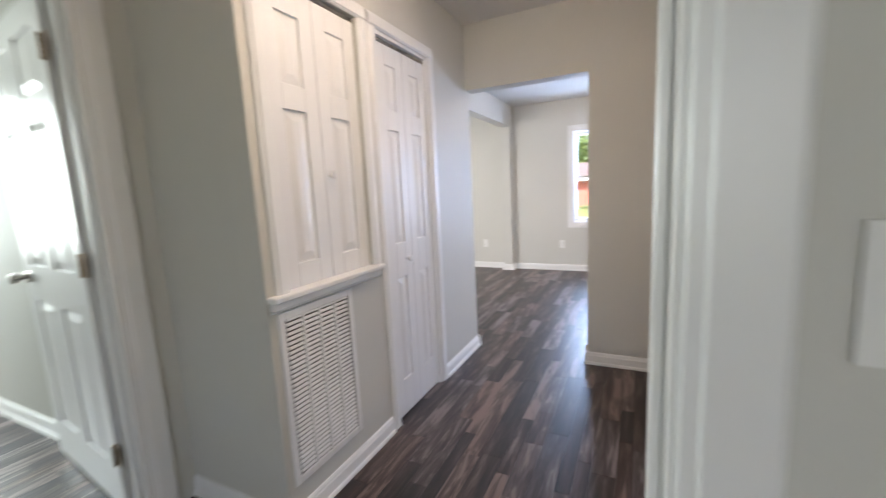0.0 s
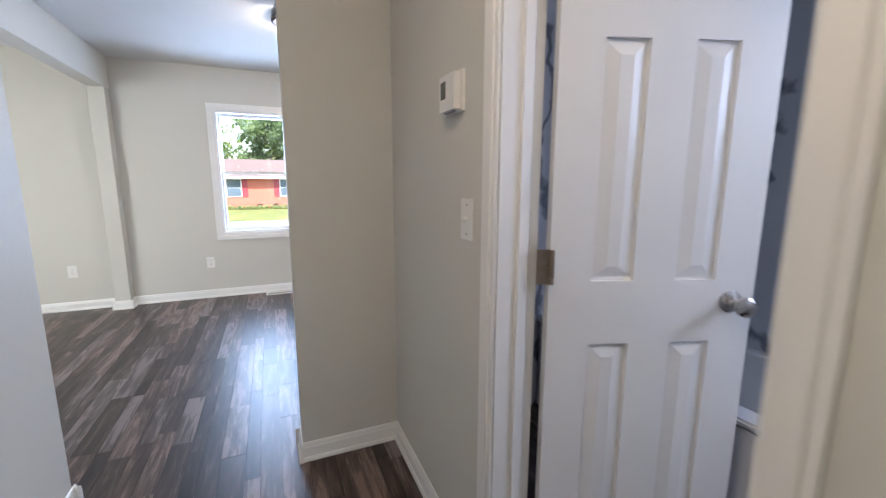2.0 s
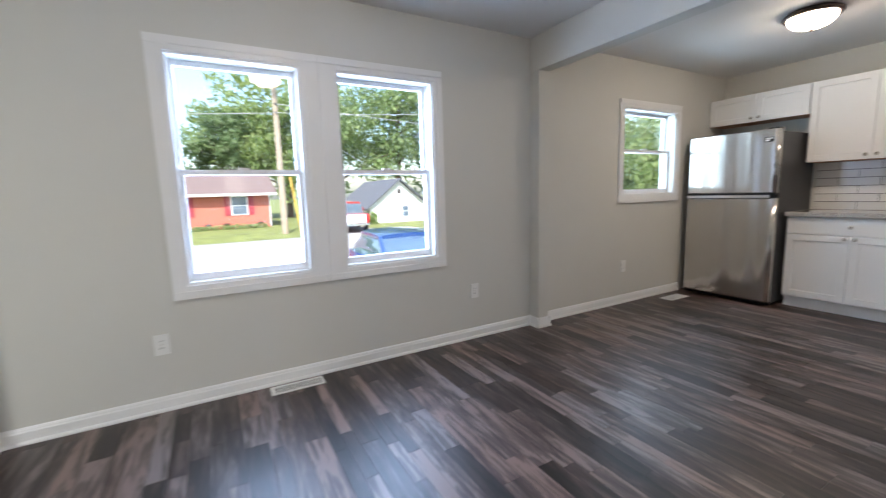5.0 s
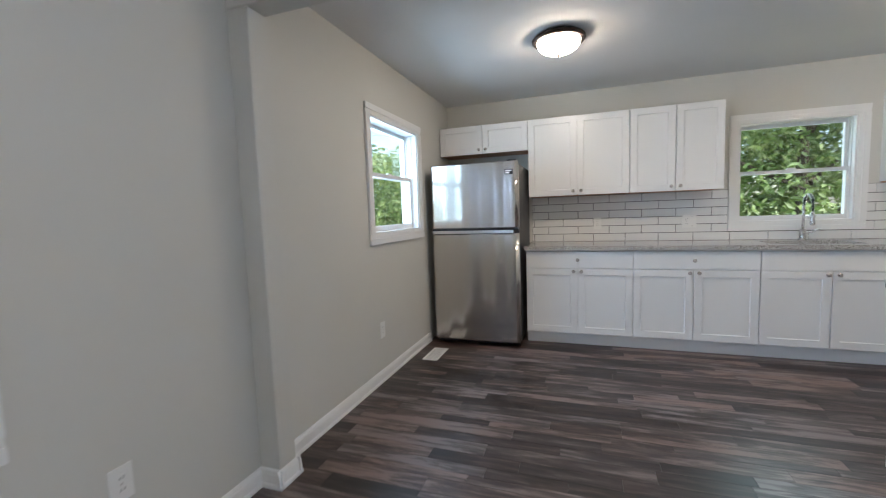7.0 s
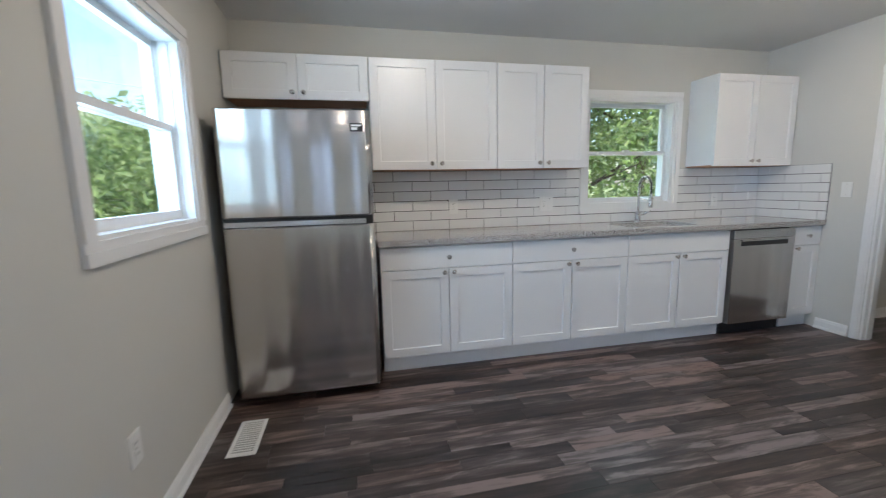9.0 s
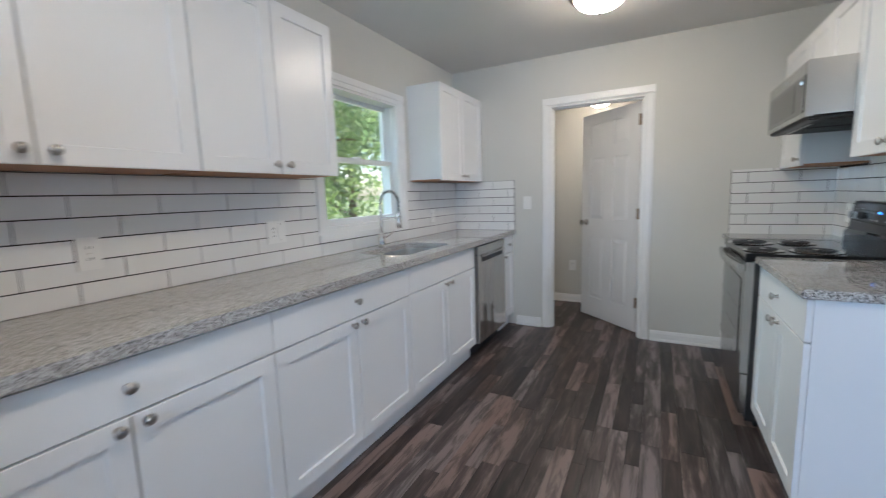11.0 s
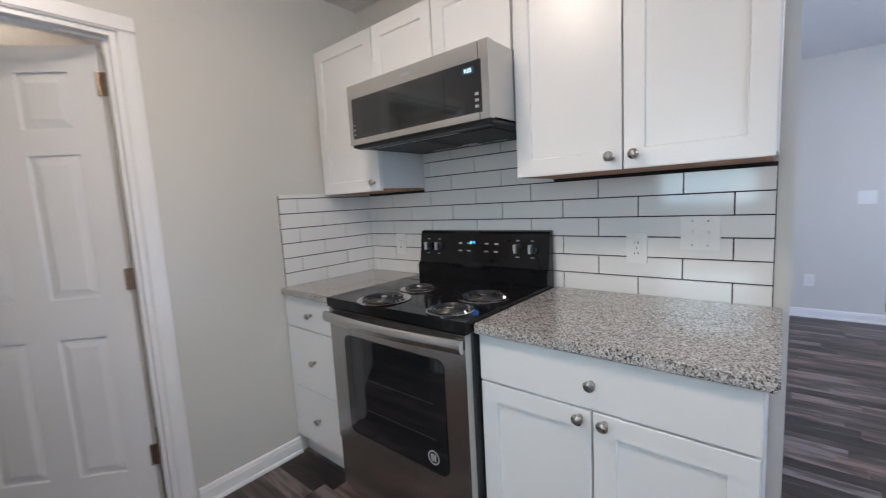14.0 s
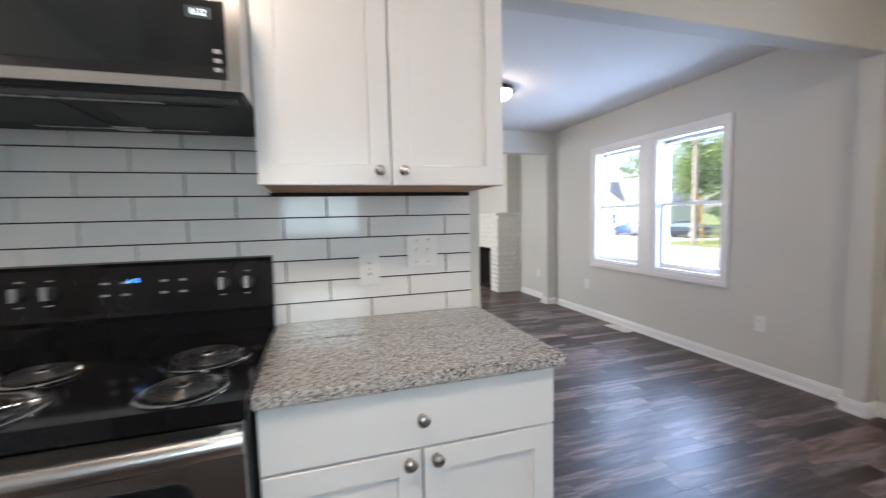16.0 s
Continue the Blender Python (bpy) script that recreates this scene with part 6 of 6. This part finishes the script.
def tree(x, y, h, spread, seed, leaves, leaf, material, low=0.25, label="broad leafy green tree in full summer leaf"):
    """A tapered trunk with limbs, and a crown of many single leaves gathered in uneven clumps."""
    rng = random.Random(seed)
    root = thing("tree", label, "tree", at=(x, y, GZ), group="trees")
    bm = bmesh.new()
    r = h * 0.022
    tips = []
    pts = [Vector((x + rng.uniform(-0.02, 0.02) * h * k / 6, y + rng.uniform(-0.02, 0.02) * h * k / 6, GZ + h * 0.75 * k / 6)) for k in range(7)]
    for i in range(6):
        cyl(bm, pts[i], pts[i + 1], r * (1 - i * 0.14), r * (1 - (i + 1) * 0.14), 9, caps=False)
    for k in range(16):
        u = rng.uniform(low, 0.98)
        base = pts[0].lerp(pts[-1], u)
        a = rng.uniform(0, 2 * math.pi)
        ln = spread * rng.uniform(0.45, 0.95) * (1.15 - 0.5 * u)
        mid = base + Vector((math.cos(a) * ln * 0.55, math.sin(a) * ln * 0.55, ln * 0.30))
        end = base + Vector((math.cos(a) * ln, math.sin(a) * ln, ln * rng.uniform(0.25, 0.6)))
        cyl(bm, base, mid, r * 0.35, r * 0.2, 6, caps=False)
        cyl(bm, mid, end, r * 0.2, r * 0.07, 6, caps=False)
        tips += [mid, end, base.lerp(end, 0.8)]
    tips += [pts[-1] + Vector((0, 0, h * 0.12)), pts[-1], pts[-2]]
    part("trunk", bm, BARK, root)
    clumps = []
    for p in tips:
        for _ in range(3):
            clumps.append((p + Vector((rng.gauss(0, 1), rng.gauss(0, 1), rng.gauss(0.1, 0.8))) * spread * 0.20, spread * rng.uniform(0.13, 0.27)))
    verts, faces = [], []
    per = leaves // len(clumps)
    for c, cr in clumps:
        for _ in range(per):
            d = Vector((rng.gauss(0, 1), rng.gauss(0, 1), rng.gauss(0, 0.8)))
            d.normalize()
            p = c + d * cr * rng.uniform(0.35, 1.0) ** 0.6
            if p.z < GZ + 0.2:
                continue
            n = (d + Vector((rng.gauss(0, 0.6), rng.gauss(0, 0.6), rng.gauss(0.4, 0.6)))).normalized()
            t = n.cross(Vector((rng.gauss(0, 1), rng.gauss(0, 1), rng.gauss(0, 1)))).normalized()
            s = n.cross(t)
            L = leaf * rng.uniform(0.6, 1.3)
            i = len(verts)
            verts += [p - t * L, p + s * L * 0.42 + n * L * 0.1, p + t * L, p - s * L * 0.42 + n * L * 0.1]
            faces.append((i, i + 1, i + 2, i + 3))
    me = bpy.data.meshes.new("crown")
    me.from_pydata([v - Vector((x, y, GZ)) for v in verts], [], faces)
    me.materials.append(material)
    ob = new("crown", me)
    ob.parent = root
    tagged(ob, "uneven crown of many small leaves", kind="stuff")


for k, (x, y, h, sp, n, lf, mt) in enumerate((
        (2.6, 55, 16, 5.6, 6000, 0.30, LEAF_B), (7.5, 52, 17, 6.0, 6500, 0.30, LEAF_B), (13.5, 52, 18, 7.5, 7000, 0.32, LEAF_A), (20.0, 50, 18, 7.5, 7000, 0.32, LEAF_A), (28, 50, 18, 8.0, 7000, 0.36, LEAF_C),
        (-6.5, 57, 8.5, 4.2, 4500, 0.28, LEAF_B), (-22.0, 50, 13, 6.0, 5000, 0.34, LEAF_B), (1.0, 51, 12, 3.6, 6000, 0.24, LEAF_C), (38, 46, 18, 8, 5000, 0.4, LEAF_A), (24, 34, 14, 6, 6000, 0.28, LEAF_A),
        (16.5, 11.8, 4.7, 3.4, 12000, 0.13, LEAF_B), (19.5, 20.0, 6.2, 4.6, 9000, 0.18, LEAF_A), (12.0, 12.0, 3.6, 2.9, 10000, 0.11, LEAF_B), (17.5, 15.5, 5.0, 4.2, 8000, 0.16, LEAF_B),
        (13.0, 4.6, 9, 4.4, 24000, 0.090, LEAF_B), (12.2, 0.6, 8, 4.2, 24000, 0.090, LEAF_B), (14.5, -3.8, 10, 5.0, 9000, 0.15, LEAF_A), (19.0, 2.5, 13, 6.0, 9000, 0.18, LEAF_B), (18.5, 7.4, 6.0, 4.2, 8000, 0.17, LEAF_A), (16.0, -9.0, 11, 5, 5000, 0.2, LEAF_C),
        (-27.2, 39.5, 11, 4.6, 5000, 0.26, LEAF_B), (-31.5, 52, 14, 6.5, 4500, 0.34, LEAF_B), (-48, 56, 13, 7, 4000, 0.4, LEAF_A))):
    tree(x, y, h, sp, 100 + k, n, lf, mt, low=0.12 if y < 25 else 0.25)


def hedge(x0, x1, y0, y1, h, n, seed, mt, label):
    rng = random.Random(seed)
    verts, faces = [], []
    for _ in range(n):
        u, v = rng.random(), rng.random()
        top = h * (0.55 + 0.45 * noise.noise(Vector((x0 + u * (x1 - x0), y0 + v * (y1 - y0), seed))) + 0.2)
        p = Vector((x0 + u * (x1 - x0), y0 + v * (y1 - y0), GZ + rng.uniform(0.02, 1) * top))
        nn = Vector((rng.gauss(0, 1), rng.gauss(0, 1), rng.gauss(0.5, 1))).normalized()
        t = nn.cross(Vector((rng.gauss(0, 1), rng.gauss(0, 1), 0.1))).normalized()
        s = nn.cross(t)
        L = 0.11 * rng.uniform(0.6, 1.4)
        i = len(verts)
        verts += [p - t * L, p + s * L * 0.45, p + t * L, p - s * L * 0.45]
        faces.append((i, i + 1, i + 2, i + 3))
    me = bpy.data.meshes.new("shrubs")
    me.from_pydata(verts, [], faces)
    me.materials.append(mt)
    tagged(new("shrubs", me), label, "shrubs", kind="stuff")


hedge(8.5, 12.0, -4.0, 9.0, 1.3, 9000, 5, LEAF_B, "bright green undergrowth outside the kitchen")
hedge(6.5, 14.0, 14.0, 17.0, 1.6, 7000, 6, LEAF_B, "bright yellow-green shrubs beside the driveway")
hedge(9.0, 10.8, 33.0, 35.0, 1.0, 2500, 7, LEAF_B, "green shrubs beside the white house")
hedge(-14.0, 3.5, 37.0, 37.9, 0.4, 2500, 8, LEAF_A, "low green planting along the brick house")


# ---- pieces: tiles and planks ----
RH, TL, JO = 0.0755, 0.2925, 0.0046


def tile_mesh(w, h, t):
    return finish("tile", boxes((0, -t, 0, w, 0, h)), TILE, bevel=0.0016)


TILES = {}


def tiles(name, m, x0, x1, z0, z1, label, skips=(), shift=0.0, rh=RH):
    """Running-bond tiles on a grout bed: local x across, y into the wall."""
    root = thing(name, label, "backsplash", m=m, kind="structure")
    bed = bmesh.new()
    cuts = sorted({z0, z1, *[v for s in skips for v in s[2:]]})
    for a, b in zip(cuts, cuts[1:]):
        if a < z0 - 1e-6 or b > z1 + 1e-6:
            continue
        cur = x0
        for s in sorted(skips):
            if s[2] <= a + 1e-6 and s[3] >= b - 1e-6:
                if s[0] > cur:
                    bx(bed, cur, -0.0035, a, s[0], -0.0005, b)
                cur = max(cur, s[1])
        if x1 > cur:
            bx(bed, cur, -0.0035, a, x1, -0.0005, b)
    part("grout_bed", bed, GROUT, root, "dark grey grout")
    r, z = 0, z0
    while z < z1 - 0.012:
        h = min(rh - JO, z1 - z)
        x = x1 - 0.106 - shift if r % 2 == 0 else x1 - 0.106 - TL / 2 - shift
        xs = [x1]
        while x > x0:
            xs.append(x)
            x -= TL
        xs.append(x0)
        for b, a in zip(xs, xs[1:]):
            spans = [(a + JO / 2, b - JO / 2)]
            for s in skips:
                if s[2] < z + h - 0.004 and s[3] > z + 0.004:
                    out = []
                    for p, q in spans:
                        if q <= s[0] or p >= s[1]:
                            out.append((p, q))
                        else:
                            if s[0] - p > 0.01:
                                out.append((p, s[0]))
                            if q - s[1] > 0.01:
                                out.append((s[1], q))
                    spans = out
            for p, q in spans:
                if q - p > 0.008:
                    key = (round(q - p, 3), round(h, 3))
                    if key not in TILES:
                        TILES[key] = tile_mesh(q - p, h, 0.008)
                    ob = new("tile", TILES[key])
                    ob.parent = root
                    ob.matrix_basis = pose(p, -0.0030, z + JO / 2, random.uniform(-0.25, 0.25), 0, random.uniform(-0.12, 0.12))
        r += 1
        z += rh
    return root


# range wall: local x runs north from the corner
tiles("backsplash_range", pose(2.50, 2.094, 0, 0, 0, 90), 0.0, 1.925, 0.8905, 1.56, "white glazed subway tiles with dark grout behind the range", skips=((0.0, 0.464, 1.3555, 1.56), (1.194, 1.925, 1.3555, 1.56)))
tiles("backsplash_corner_west", pose(3.095, 2.09, 0, 0, 0, 180), 0.0, 0.585, 0.8905, 1.362, "white glazed subway tiles with dark grout on the side wall", shift=-0.06)
tiles("backsplash_east", pose(5.36, 5.730, 0, 0, 0, -90), 0.0, 3.635, 0.907, 1.366, "white glazed subway tiles with dark grout above the long worktop", skips=((1.755, 2.740, 0.986, 1.366),), rh=0.0765)
tiles("backsplash_corner_east", pose(5.348, 2.09, 0, 0, 0, 180), 0.0, 0.605, 0.907, 1.366, "white glazed subway tiles with dark grout on the side wall", shift=-0.04, rh=0.0765)

STRIPS = (0.062, 0.078, 0.090, 0.105)
LENS = (0.30, 0.38, 0.46, 0.55, 0.66, 0.80, 0.95)


def plank_mesh(w, l):
    g = 0.0006
    return finish("plank", boxes((g, g, -0.006, w - g, l - g, 0.0)), PLANK, bevel=0.0006)


def inside(x0, y0, x1, y1, rooms):
    return any(x1 > a and x0 < c and y1 > b and y0 < d for a, b, c, d in rooms)


def planks():
    """Strips of mixed width and length; those along the walk are pieces of their own, the others are joined."""
    rng = random.Random(11)
    near = ((-0.44, 1.0, 0.85, 3.5), (-0.8, 3.7, 1.1, 5.5), (3.2, 2.3, 4.7, 5.3))
    rooms = ((-4.3, -2.3, 2.45, 6.64), (2.4, 1.0, 5.3, 6.64))
    meshes = {}
    joined = bmesh.new()
    x, made = -4.30, 0
    while x < 5.36:
        w = rng.choice(STRIPS)
        y = -2.35 - rng.uniform(0, 0.9)
        while y < 6.645:
            l = rng.choice(LENS)
            if y < -2.24:
                l, y = max(0.2, round(y + l + 2.24, 2)), -2.24
            l = min(l, round(6.642 - y, 3))
            if l < 0.01:
                break
            if made < 300 and inside(x, y, x + w, y + l, near):
                if (w, l) not in meshes:
                    meshes[w, l] = plank_mesh(w, l)
                ob = new("plank", meshes[w, l])
                ob.parent = floor
                ob.location = Vector((x, y, 0)) - ORG[floor.name]
                made += 1
            elif inside(x, y, x + w, y + l, rooms):
                bx(joined, x + 0.0006, y + 0.0006, -0.006, x + w - 0.0006, y + l - 0.0006, 0.0)
            y += l
        x += w
    ob = part("planks_far", joined, PLANK_FAR, floor)
    tagged(ob, kind="stuff")


planks()
